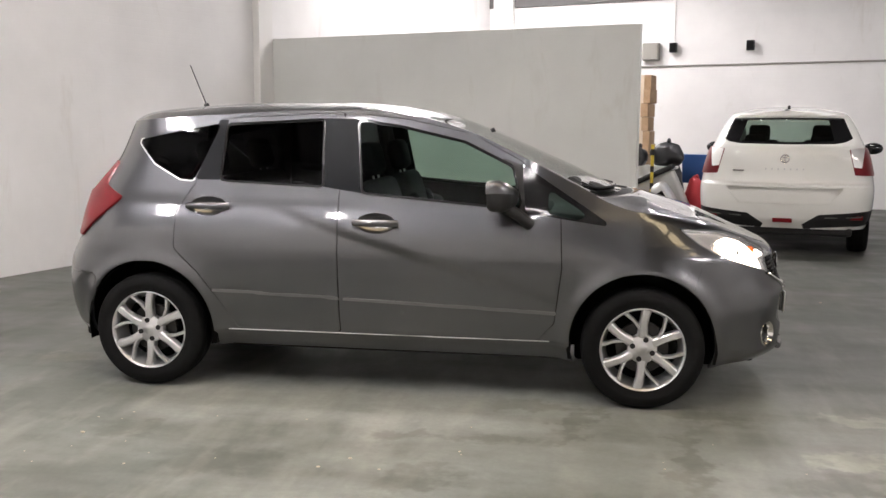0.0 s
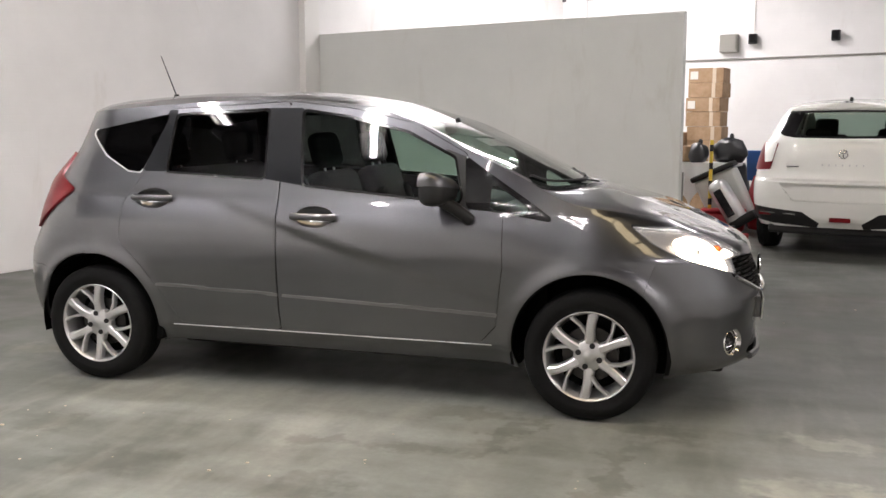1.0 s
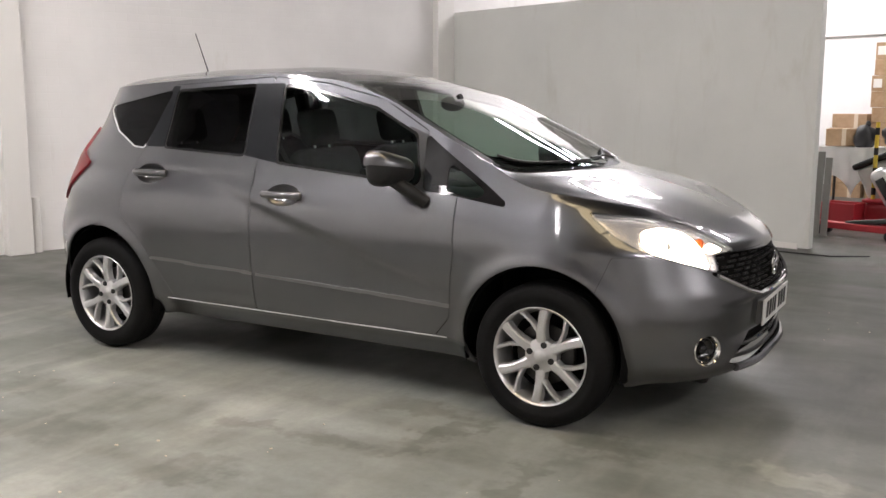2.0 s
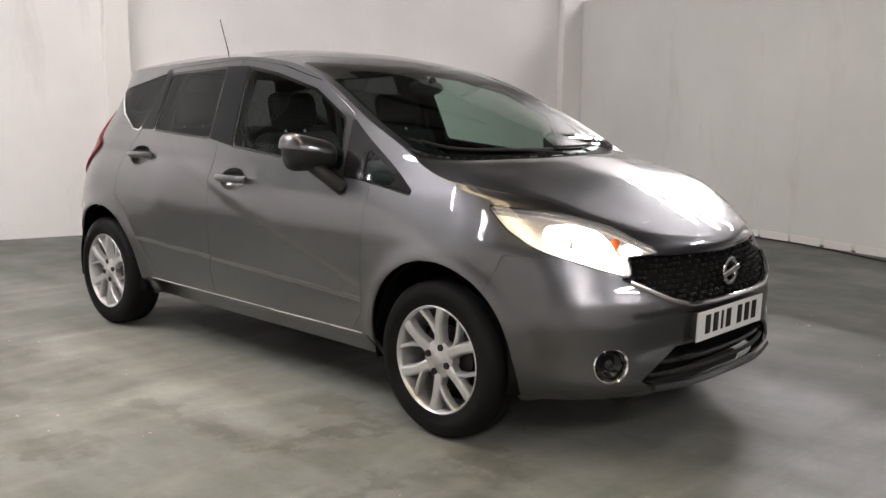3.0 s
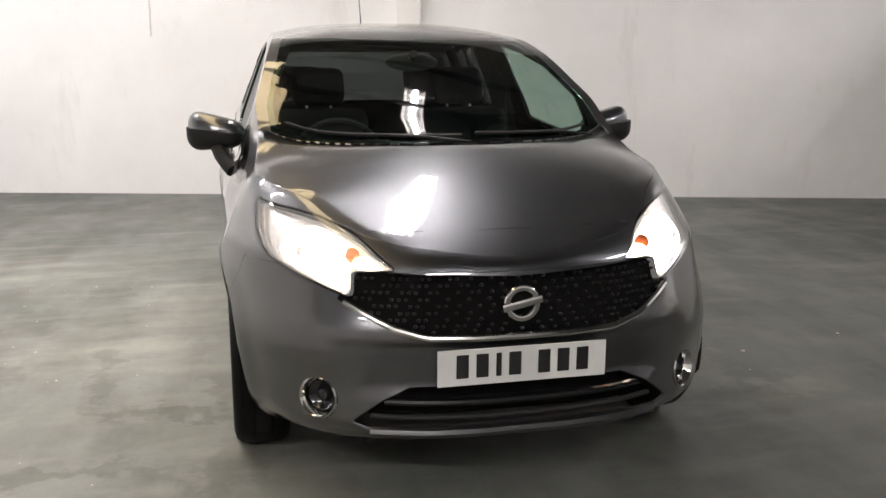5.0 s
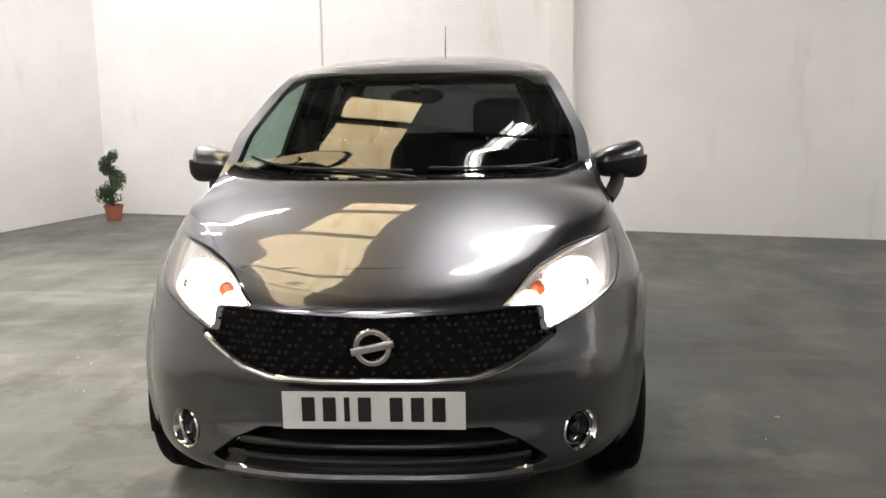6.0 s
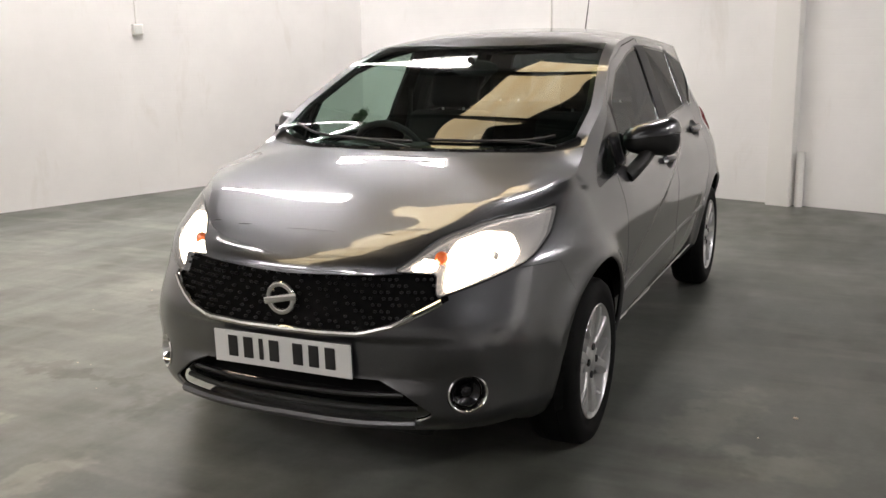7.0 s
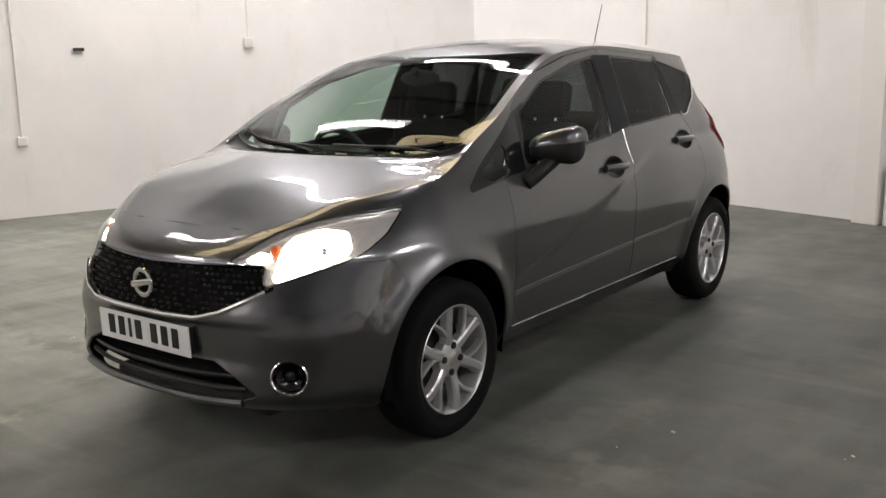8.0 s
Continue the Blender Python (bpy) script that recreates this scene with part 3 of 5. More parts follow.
TAIL_LAMP = lambda x, y, z: np.maximum(poly([(-1.56, 1.19), (-1.60, 1.07), (-1.475, 1.01), (-1.73, 0.80), (-1.95, 0.83), (-1.95, 1.03), (-1.69, 1.05)], 0.008)(x, z), 0.50 - y)
BACK_GLASS = lambda x, y, z: np.maximum(poly([(-0.56, 1.07), (0.56, 1.07), (0.47, 1.36), (-0.47, 1.36)], 0.04)(y, z), x + 1.45)

HEADLIGHT = on_nose(poly([(0.510, 0.668), (0.66, 0.708), (0.81, 0.750), (0.87, 0.774), (0.96, 0.826), (1.04, 0.898), (0.95, 0.889), (0.80, 0.880), (0.69, 0.867), (0.56, 0.838), (0.50, 0.812), (0.385, 0.745), (0.515, 0.737)], 0.005))
GRILLE = on_nose(poly([(0.0, 0.715), (0.36, 0.728), (0.51, 0.73), (0.545, 0.66), (0.42, 0.61), (0.28, 0.565), (0.0, 0.56), (-0.2, 0.56), (-0.2, 0.715)], 0.006))
INTAKE = on_nose(poly([(-0.2, 0.395), (0.33, 0.395), (0.40, 0.36), (0.48, 0.30), (0.45, 0.285), (0.3, 0.272), (-0.2, 0.268)], 0.01))
FOG = lambda x, y, z: np.maximum(np.hypot((spread(x, y) - 30.0) * 0.0195, z - 0.358) - 0.062, 1.2 - x)

HANDLES = ((-0.05, 0.902), (-0.965, 0.972))


def handle_bowl(x, z):
    return lambda a, b, c: np.maximum((np.hypot((a - x) / 0.100, (c - z) / 0.050) - 1) * 0.05, 0.30 - b)


side = CAR.side.outside(ARCH)
for region, gap in ((DOOR_GLASS, 0.0), (REAR_GLASS, 0.0), (QUARTER, 0.0), (TRIANGLE, 0.0)):
    side = side.outside(region)
rear_pane, side = side.split(BACK_GLASS)
lamp_skin, side = side.split(TAIL_LAMP)
head_skin, side = side.split(grown(HEADLIGHT, 0.003))
grille_skin, side = side.split(GRILLE)
intake_skin, side = side.split(INTAKE)
side = side.outside(FOG)
trim_skin, side = side.split(B_TRIM)
rear_trim_skin, side = side.split(C_TRIM)
front_door_skin, side = side.split(grown(FRONT_DOOR, -0.0025))
side = side.outside(grown(FRONT_DOOR, 0.0025))
rear_door_skin, side = side.split(grown(REAR_DOOR, -0.0025))
side = side.outside(grown(REAR_DOOR, 0.0025))

front_door_skin = front_door_skin.outside(handle_bowl(*HANDLES[0]))
rear_door_skin = rear_door_skin.outside(handle_bowl(*HANDLES[1]))
# the bonnet's front edge
SHUT = lambda x, y, z: np.maximum(np.abs(x + 0.2 * y * y - 1.862) - 0.0035, np.abs(y) - 0.52)
side = side.outside(SHUT)
# bumpers come away from the wings along a line down to the arch
BUMPER = lambda x, y, z: np.minimum(np.maximum(1.50 + 0.35 * (z - 0.5) - x, z - 0.735), np.maximum(1.615 - x, z - 0.60))
SASH = on_side(poly([(0.59, 1.232), (0.665, 1.205), (0.72, 1.19), (0.73, 0.955), (0.66, 0.985)], 0.004))
sash_skin, front_door_skin = front_door_skin.split(SASH)
bumper_skin, side = side.split(grown(BUMPER, -0.001))
side = side.outside(grown(BUMPER, 0.001))
REAR_BUMPER = lambda x, y, z: np.maximum(x + 1.60, z - 0.60)
rear_bumper_skin, side = side.split(grown(REAR_BUMPER, -0.0025))
side = side.outside(grown(REAR_BUMPER, 0.0025))

skin_part("body_shell", side.both(), PAINT, hatchback)
skin_part("front_bumper", bumper_skin.both(), PAINT, hatchback)
skin_part("rear_bumper", rear_bumper_skin.both(), PAINT, hatchback)

# dark inner skin behind all gaps
inner = CAR.side.outside(ARCH)
for region in (DOOR_GLASS, REAR_GLASS, QUARTER, TRIANGLE, BACK_GLASS):
    inner = inner.outside(grown(region, 0.012))
for region in (HEADLIGHT, GRILLE, INTAKE, FOG, handle_bowl(*HANDLES[0]), handle_bowl(*HANDLES[1])):
    inner = inner.outside(grown(region, -0.004))
skin_part("inner_shell", inner.moved(-0.014).both(), DARK, hatchback, "black inner body", 0.0)

FAR_X = lambda x, y: x + 0.45 * y * y


def rim_gap(x, y):
    """Distance in from the upper edge of the side."""
    e = CAR.edge
    return np.interp(x, e[::-1, 0], e[::-1, 1]) - np.abs(y)


SCREEN = lambda x, y, z: np.maximum(np.maximum(0.285 - FAR_X(x, y), FAR_X(x, y) - 1.195), 0.045 - rim_gap(x, y))
COWL = lambda x, y, z: np.maximum(np.maximum(1.195 - FAR_X(x, y), FAR_X(x, y) - 1.265), 0.02 - rim_gap(x, y))
BONNET = lambda x, y, z: np.maximum(1.27 - FAR_X(x, y), 0.003 - rim_gap(x, y))
screen_skin, top = CAR.top.split(SCREEN)
cowl_skin, top = top.split(COWL)
bonnet_skin, top = top.split(grown(BONNET, 0.0))
top = top.outside(grown(BONNET, 0.004))
nose_skin, bonnet_skin = bonnet_skin.outside(SHUT).split(lambda x, y, z: 1.862 - x - 0.2 * y * y)
skin_part("roof", top, PAINT, hatchback)
bonnet = skin_part("bonnet", bonnet_skin, PAINT, hatchback)
skin_part("nose_panel", nose_skin, PAINT, hatchback)
skin_part("bonnet_lining", CAR.top.inside(grown(BONNET, 0.01)).moved(-0.016), DARK, hatchback, "black space under the bonnet", 0.0)
skin_part("cowl", cowl_skin.moved(-0.012), BLACK, hatchback, "black plastic scuttle panel")
skin_part("windscreen", screen_skin, GLASS, hatchback, "clear green-tinted windscreen", 0.004)
band = CAR.top.inside(SCREEN).outside(grown(SCREEN, -0.022))
skin_part("windscreen_border", band.moved(-0.003), BLACK_GLOSS, hatchback, "black printed glass border", 0.0)
skin_part("rear_window", rear_pane.both(), TINTED, hatchback, "dark privacy glass", 0.004)
inner_top = CAR.top.outside(grown(SCREEN, 0.005)).inside(lambda x, y, z: FAR_X(x, y) - 1.30)
skin_part("headlining", inner_top.moved(-0.03), TRIM, hatchback, "dark grey roof lining", 0.0)

for left in (True, False):
    turn = (lambda s: s) if left else (lambda s: s.mirrored())
    door = skin_part("front_door", turn(front_door_skin.outside(grown(TRIANGLE, 0.0))), PAINT, hatchback)
    skin_part("window_pane", turn(CAR.side.inside(DOOR_GLASS).moved(-0.006)), DOOR_PANE, door, "clear green-tinted door glass", 0.004)
    seal = CAR.side.inside(grown(DOOR_GLASS, 0.004)).outside(grown(DOOR_GLASS, -0.012))
    skin_part("window_seal", turn(seal.moved(-0.003)), BLACK_GLOSS, door, "black rubber window seal", 0.01)
    door2 = skin_part("rear_door", turn(rear_door_skin), PAINT, hatchback)
    skin_part("window_pane", turn(CAR.side.inside(REAR_GLASS).moved(-0.006)), TINTED, door2, "dark privacy glass", 0.004)
    seal = CAR.side.inside(grown(REAR_GLASS, 0.004)).outside(grown(REAR_GLASS, -0.012))
    skin_part("window_seal", turn(seal.moved(-0.003)), BLACK_GLOSS, door2, "black rubber window seal", 0.01)
    skin_part("sash_trim", turn(sash_skin.outside(TRIANGLE)), BLACK, door, "gloss black window sash")
    skin_part("pillar_trim", turn(trim_skin), PILLAR, hatchback, "satin black pillar trim")
    skin_part("pillar_trim", turn(rear_trim_skin), PILLAR, hatchback, "satin black pillar trim")
    skin_part("quarter_window", turn(CAR.side.inside(QUARTER).moved(-0.006)), TINTED, hatchback, "dark privacy quarter glass", 0.004)
    tri = CAR.side.inside(TRIANGLE)
    skin_part("corner_trim", turn(tri.outside(TRI_PANE)), BLACK_GLOSS, hatchback, "gloss black triangular corner trim")
    skin_part("corner_window", turn(CAR.side.inside(TRI_PANE).moved(-0.004)), GLASS, hatchback, "small fixed corner glass", 0.004)
    skin_part("tail_lamp", turn(lamp_skin.moved(0.013)), LAMP_RED, hatchback, "red tail lamp lens", 0.034)

# ---------------------------------------------------------------- front of the car
def probe(skin, y, z):
    """The point and the normal of a skin at (y, z), looked for from ahead."""
    i = int(np.argmin((skin.v[:, 1] - y) ** 2 + (skin.v[:, 2] - z) ** 2))
    p, n = skin.v[i], skin.n[i] / np.linalg.norm(skin.n[i])
    x = p[0] - (n[1] * (y - p[1]) + n[2] * (z - p[2])) / max(n[0], 0.2)
    return Vector((x, y, z)), Vector(n)


def ahead(a, z):
    """A point on the outer skin of the nose at an angle (as in spread) and a height."""
    v = CAR.side.v
    i = np.argmin(np.where(v[:, 0] > 1.2, (spread(v[:, 0], v[:, 1]) * 0.02 - a) ** 2 + (v[:, 2] - z) ** 2, 9))
    return Vector(v[i]), Vector(CAR.side.n[i]).normalized()


grille = skin_part("grille", grille_skin.both().moved(-0.022), DARK, hatchback, "black honeycomb grille")
bm = bmesh.new()
full = grille_skin
for r in range(9):
    for k in range(-24, 25):
        y, z = (k + 0.5 * (r % 2)) * 0.0205, 0.572 + r * 0.0185
        i = np.min((full.v[:, 1] - abs(y)) ** 2 + (full.v[:, 2] - z) ** 2)
        if i > 0.008 ** 2:
            continue
        p, n = probe(full, abs(y), z)
        if y < 0:
            p.y, n.y = -p.y, -n.y
        m = Matrix.Translation(p - n * 0.016) @ n.to_track_quat("Z", "Y").to_matrix().to_4x4()
        bmesh.ops.create_icosphere(bm, subdivisions=2, radius=0.0062, matrix=m @ Matrix.Diagonal((1, 0.8, 1.2, 1)))
tagged(part("grille_mesh", bm, GRILLE_BLACK, grille, "small black honeycomb studs", soft=True), kind="stuff")

# chrome strip in a shallow V under the grille
for s in (1, -1):
    pts = []
    for a, z in ((0.0, 0.553), (0.14, 0.553), (0.28, 0.557), (0.30, 0.562), (0.36, 0.583), (0.42, 0.605), (0.48, 0.628), (0.535, 0.652)):
        p, n = ahead(a, z)
        p += n * 0.004
        pts.append((p.x, s * p.y, z))
    part("grille_strip", bar_along(pts, 0.010), CHROME, grille, "chrome strip under grille", soft=True)

badge_p, badge_n = ahead(0.0, 0.645)
bm = bmesh.new()
add_lathe(bm, [(0.046 + 0.010 * math.cos(a), 0.006 * math.sin(a)) for a in np.linspace(0, 2 * math.pi, 9)[:-1]], closed=True, sides=36)
add_box(bm, (0.125, 0.012, 0.024), (0, 0.003, 0), 0.004)
part("badge", bm, CHROME, grille, "chrome ring badge with a bar", Matrix.Translation((badge_p.x + 0.006, 0, 0.645)) @ pose(0, 0, 0, 12, 0, 0) @ pose(0, 0, 0, 0, 0, -90), True)

# lower intake with two dark slats and a bright lip
intake = skin_part("lower_grille", intake_skin.both().moved(-0.07), DARK, hatchback, "black lower air intake")
for name, z, w, mat, r, off in (("slat", 0.345, 0.40, BLACK_GLOSS, 0.011, 0.030), ("slat", 0.300, 0.44, BLACK, 0.009, 0.03), ("lip", 0.258, 0.44, PAINT, 0.017, -0.002)):
    pts = []
    for k in range(-12, 13):
        a = w * k / 12
        p, n = ahead(abs(a), z + (0.012 * (abs(a) / 0.45) ** 2))
        p -= n * off
        pts.append((p.x, math.copysign(p.y, a) if k else 0.0, z + (0.012 * (abs(a) / 0.45) ** 2)))
    q = np.array(pts)
    for _ in range(4):
        q[1:-1] = (q[:-2] + 2 * q[1:-1] + q[2:]) / 4
    part(name, bar_along([tuple(k) for k in q], r), mat, intake, soft=True)
bm = box((0.55, 0.9, 0.05), (1.62, 0, 0.20), 0.02)
part("undertray", bm, BLACK, hatchback, "black plastic undertray")

# number plate: the writing is kept as plain bars
plate = part("number_plate", box((0.006, 0.52, 0.111), (0, 0, 0), 0.002), PLATE, hatchback, "white number plate with plain dark bars", pose(2.068, 0, 0.466, 0, 2, 0))
part("plate_plinth", box((0.05, 0.50, 0.10), (2.037, 0, 0.466), 0.004), PAINT, hatchback)
for y in (-0.185, -0.125, -0.075, -0.025, 0.065, 0.125, 0.185):
    part("plate_bar", box((0.003, 0.037 if y != -0.075 else 0.016, 0.072), (0.0042, y, 0.004), 0.002), INK, plate)

# headlights, fog lamps
for left in (True, False):
    turn = (lambda s: s) if left else (lambda s: s.mirrored())
    s = 1 if left else -1
    light = skin_part("headlight", turn(head_skin), LAMP_CLEAR, hatchback, "lit headlight under a clear lens", 0.003)
    light.visible_shadow = False
    skin_part("reflector", turn(head_skin.inside(grown(HEADLIGHT, -0.003)).moved(-0.03)), BOWL, light, "reflector bowl, lamp light added as a faint glow", -0.029)
    core = head_skin.inside(on_nose(poly([(0.545, 0.692), (0.66, 0.725), (0.77, 0.760), (0.81, 0.790), (0.80, 0.835), (0.70, 0.845), (0.60, 0.825), (0.56, 0.79), (0.56, 0.755)], 0.010)))
    skin_part("lamp", turn(core.moved(-0.022)), BULB, light, "bright warm lamp", 0.012)
    core = head_skin.inside(on_nose(poly([(0.43, 0.757), (0.50, 0.755), (0.515, 0.775), (0.475, 0.78)], 0.006)))
    skin_part("side_lamp", turn(core.moved(-0.022)), BULB, light, "bright warm side lamp", 0.012)
    p, n = ahead(0.520, 0.795)
    p -= n * 0.030
    part("indicator", add_ball(bmesh.new(), (p.x, s * p.y, p.z), (0.020, 0.024, 0.026), 8), AMBER, light, "amber indicator bulb", soft=True)
    p, n = ahead(0.72, 0.782)
    p -= n * 0.014
    part("bulb_cap", add_ball(bmesh.new(), (p.x, s * p.y, p.z), (0.012, 0.013, 0.016), 8), SATIN, light, "dull silver bulb cap", soft=True)
    p, n = ahead(0.60, 0.358)
    m = Matrix.Translation((p.x - n.x * 0.004, s * (p.y - n.y * 0.004), p.z)) @ Vector((n.x, s * n.y, n.z)).to_track_quat("Y", "Z").to_matrix().to_4x4()
    bm = add_lathe(bmesh.new(), [(0.059, -0.01), (0.065, 0.004), (0.061, 0.008), (0.057, 0.004), (0.050, -0.02)], sides=32)
    fog = part("fog_lamp", bm, CHROME, hatchback, "round fog lamp in a chrome ring", m, True)
    bm = add_lathe(bmesh.new(), [(0.046, -0.02), (0.030, -0.035), (0.0001, -0.04)], sides=24)
    part("bowl", bm, BLACK_GLOSS, fog, soft=True)
    bm = add_lathe(bmesh.new(), [(0.022, -0.03), (0.016, -0.02), (0.0001, -0.016)], sides=20)
    part("lens", bm, BLACK_GLOSS, fog, soft=True)

# ---------------------------------------------------------------- flank details
for left in (True, False):
    s = 1 if left else -1
    turn = (lambda k: k) if left else (lambda k: k.mirrored())
    fd = [o for o in hatchback.children if o.name.startswith("front_door")][0 if left else 1]
    rd = [o for o in hatchback.children if o.name.startswith("rear_door")][0 if left else 1]
    for d, x0, x1 in ((fd, -0.225, 0.868), (rd, -0.93, -0.243)):
        zone = poly([(x0, 0.506 - 0.037 * (x0 + 0.25)), (x1, 0.506 - 0.037 * (x1 + 0.25)), (x1, 0.518 - 0.037 * (x1 + 0.25)), (x0, 0.518 - 0.037 * (x0 + 0.25))], 0.003)
        skin_part("moulding", turn(CAR.side.inside(on_side(zone)).moved(0.006)), MOULD, d, "slim pale grey door moulding", 0.008)
    for d, x, z in ((fd, -0.05, 0.902), (rd, -0.965, 0.972)):
        i = np.argmin((CAR.side.v[:, 0] - x) ** 2 + (CAR.side.v[:, 2] - z) ** 2)
        y = CAR.side.v[i, 1]
        near = np.hypot(CAR.side.v[:, 0] - x, CAR.side.v[:, 2] - z) < 0.16
        q = CAR.side.v[near]
        terms = lambda a, c: np.stack((1 + 0 * a, a - x, c - z, (a - x) ** 2, (c - z) ** 2), -1)
        fit = np.linalg.lstsq(terms(q[:, 0], q[:, 2]), q[:, 1], rcond=None)[0]
        ring = []
        for r in np.linspace(0.02, 1.04, 12):
            w = np.linspace(0, 2 * math.pi, 37)
            a, c = x + 0.100 * r * np.cos(w), z + 0.050 * r * np.sin(w)
            ring.append(np.stack((a, terms(a, c) @ fit - 0.034 * (1 - min(r, 1.0) ** 2) ** 0.7 + 0.0015, c), 1))
        cup = sheet(np.array(ring))
        if cup.n[:, 1].mean() < 0:
            cup.n, cup.f = -cup.n, [tuple(reversed(k)) for k in cup.f]
        skin_part("handle_cup", turn(cup), PAINT, d, "hollow bowl behind the handle", 0.004)
        pts = [(x + 0.115 * k, s * (y + 0.030 - 0.020 * abs(k) ** 3), z + 0.004) for k in np.linspace(-1, 1, 11)]
        bm = bar_along(pts, 0.0175, 10)
        for q in bm.verts:
            q.co.y = s * y + (q.co.y - s * y) * 0.9
        part("handle", bm, PAINT, d, "body-coloured pull handle", soft=True)
    # satin strip stands for the highlight on the quarter glass flange
    edge = CAR.side.inside(grown(QUARTER, 0.007)).outside(grown(QUARTER, 0.0)).inside(lambda a, b, c: np.maximum(a + 1.06, c - 1.325 + 0.0 * a))
    skin_part("quarter_glint", turn(edge.moved(0.002)), SATIN, hatchback, "bright strip in place of the highlight on the quarter glass flange", 0.004)
    # door mirror
    foot = (0.735, s * 0.80, 0.91)
    bm = bar_along([foot, (0.715, s * 0.818, 0.93), (0.675, s * 0.842, 0.965), (0.60, s * 0.862, 1.01)], 0.030, 12)
    mirror = part("door_mirror", bm, BLACK, hatchback, "grey door mirror on a black stalk", soft=True)
    bm = add_box(bmesh.new(), (0.15, 0.238, 0.152), (0.01, s * 0.004, 0), 0.062, 5)
    bmesh.ops.bisect_plane(bm, geom=bm.verts[:] + bm.edges[:] + bm.faces[:], plane_co=(0, 0, 0.010), plane_no=(0, 0, -1), clear_outer=True)
    for v in bm.verts:
        k = 0.5 + s * v.co.y / 0.215
        v.co.z = v.co.z * (0.72 + 0.42 * k) + 0.018 * k
    for v in bm.verts:
        v.co.x -= 0.05 * max(0.0, s * v.co.y / 0.12) ** 2
    cap = [v for v in bm.verts if v.co.x < -0.035]
    for v in cap:
        v.co.x = -0.035
    part("cap", bm, PAINT, mirror, "body-coloured mirror cap", pose(0.585, s * 0.856, 1.043, 0, 0, s * 10), True)
    bm = add_box(bmesh.new(), (0.142, 0.231, 0.145), (0.01, s * 0.004, 0), 0.058, 5)
    bmesh.ops.bisect_plane(bm, geom=bm.verts[:] + bm.edges[:] + bm.faces[:], plane_co=(0, 0, 0.013), plane_no=(0, 0, 1), clear_outer=True)
    bmesh.ops.holes_fill(bm, edges=[e for e in bm.edges if e.is_boundary])
    for v in bm.verts:
        v.co.x = max(v.co.x, -0.033)
        k = 0.5 + s * v.co.y / 0.215
        v.co.z = v.co.z * (0.72 + 0.42 * k) + 0.018 * k
    part("housing", bm, BLACK, mirror, "black lower mirror housing", pose(0.585, s * 0.856, 1.043, 0, 0, s * 10), True)
    part("mirror_glass", box((0.004, 0.175, 0.085), (-0.034, s * 0.008, 0.008), 0.0015), MIRROR, mirror, "mirror glass", pose(0.585, s * 0.856, 1.043, 0, 0, s * 10))

    # rolled lower door edge, in satin colour to paint in its highlight
    pts = []
    for x in np.linspace(-0.86, 0.84, 24):
        i = np.argmin((CAR.side.v[:, 0] - x) ** 2 + (CAR.side.v[:, 2] - 0.322) ** 2)
        pts.append((x, s * (CAR.side.v[i, 1] + 0.001), 0.321))
    part("sill_glint", bar_along(pts, 0.0032), SATIN, hatchback, "rolled lower door edge, its highlight put in as satin colour", soft=True)

# aerial, wipers
bm = add_tube(bmesh.new(), (-1.30, 0.03, 1.49), (-1.305, 0.03, 1.525), 0.022, 0.014)
aerial = part("aerial", bm, BLACK, hatchback, "black roof aerial", soft=True)
part("rod", add_tube(bmesh.new(), (-1.305, 0.03, 1.52), (-1.40, 0.03, 1.755), 0.004, 0.0025), BLACK, aerial)


def glass_at(x, y, up=0.0):
    e = CAR.edge
    ye = float(np.interp(x, e[::-1, 0], e[::-1, 1]))
    ze = float(CAR.top_edge(x))
    z = float(CAR.centre(x + 0.45 * y * y)) + (ze - float(CAR.centre(x + 0.45 * ye * ye))) * (abs(y) / ye) ** float(crown(x))
    return (x, y, z + up)


for y0, y1 in ((-0.60, 0.04), (0.10, 0.58)):
    line = [y0 + (y1 - y0) * k for k in np.linspace(0, 1, 12)]
    pts = [glass_at(1.165 - 0.45 * y * y - 0.03 * abs(y - y1), y, 0.009) for y in line]
    wiper = part("wiper", bar_along(pts, 0.006), BLACK, hatchback, "black windscreen wiper", soft=True)
    a = glass_at(1.225 - 0.45 * y1 * y1, y1 + 0.02, 0.010)
    mid = pts[6]
    part("arm", bar_along([a, ((a[0] + mid[0]) / 2, (a[1] + mid[1]) / 2, (a[2] + mid[2]) / 2 + 0.006), mid], 0.005), BLACK, wiper, soft=True)

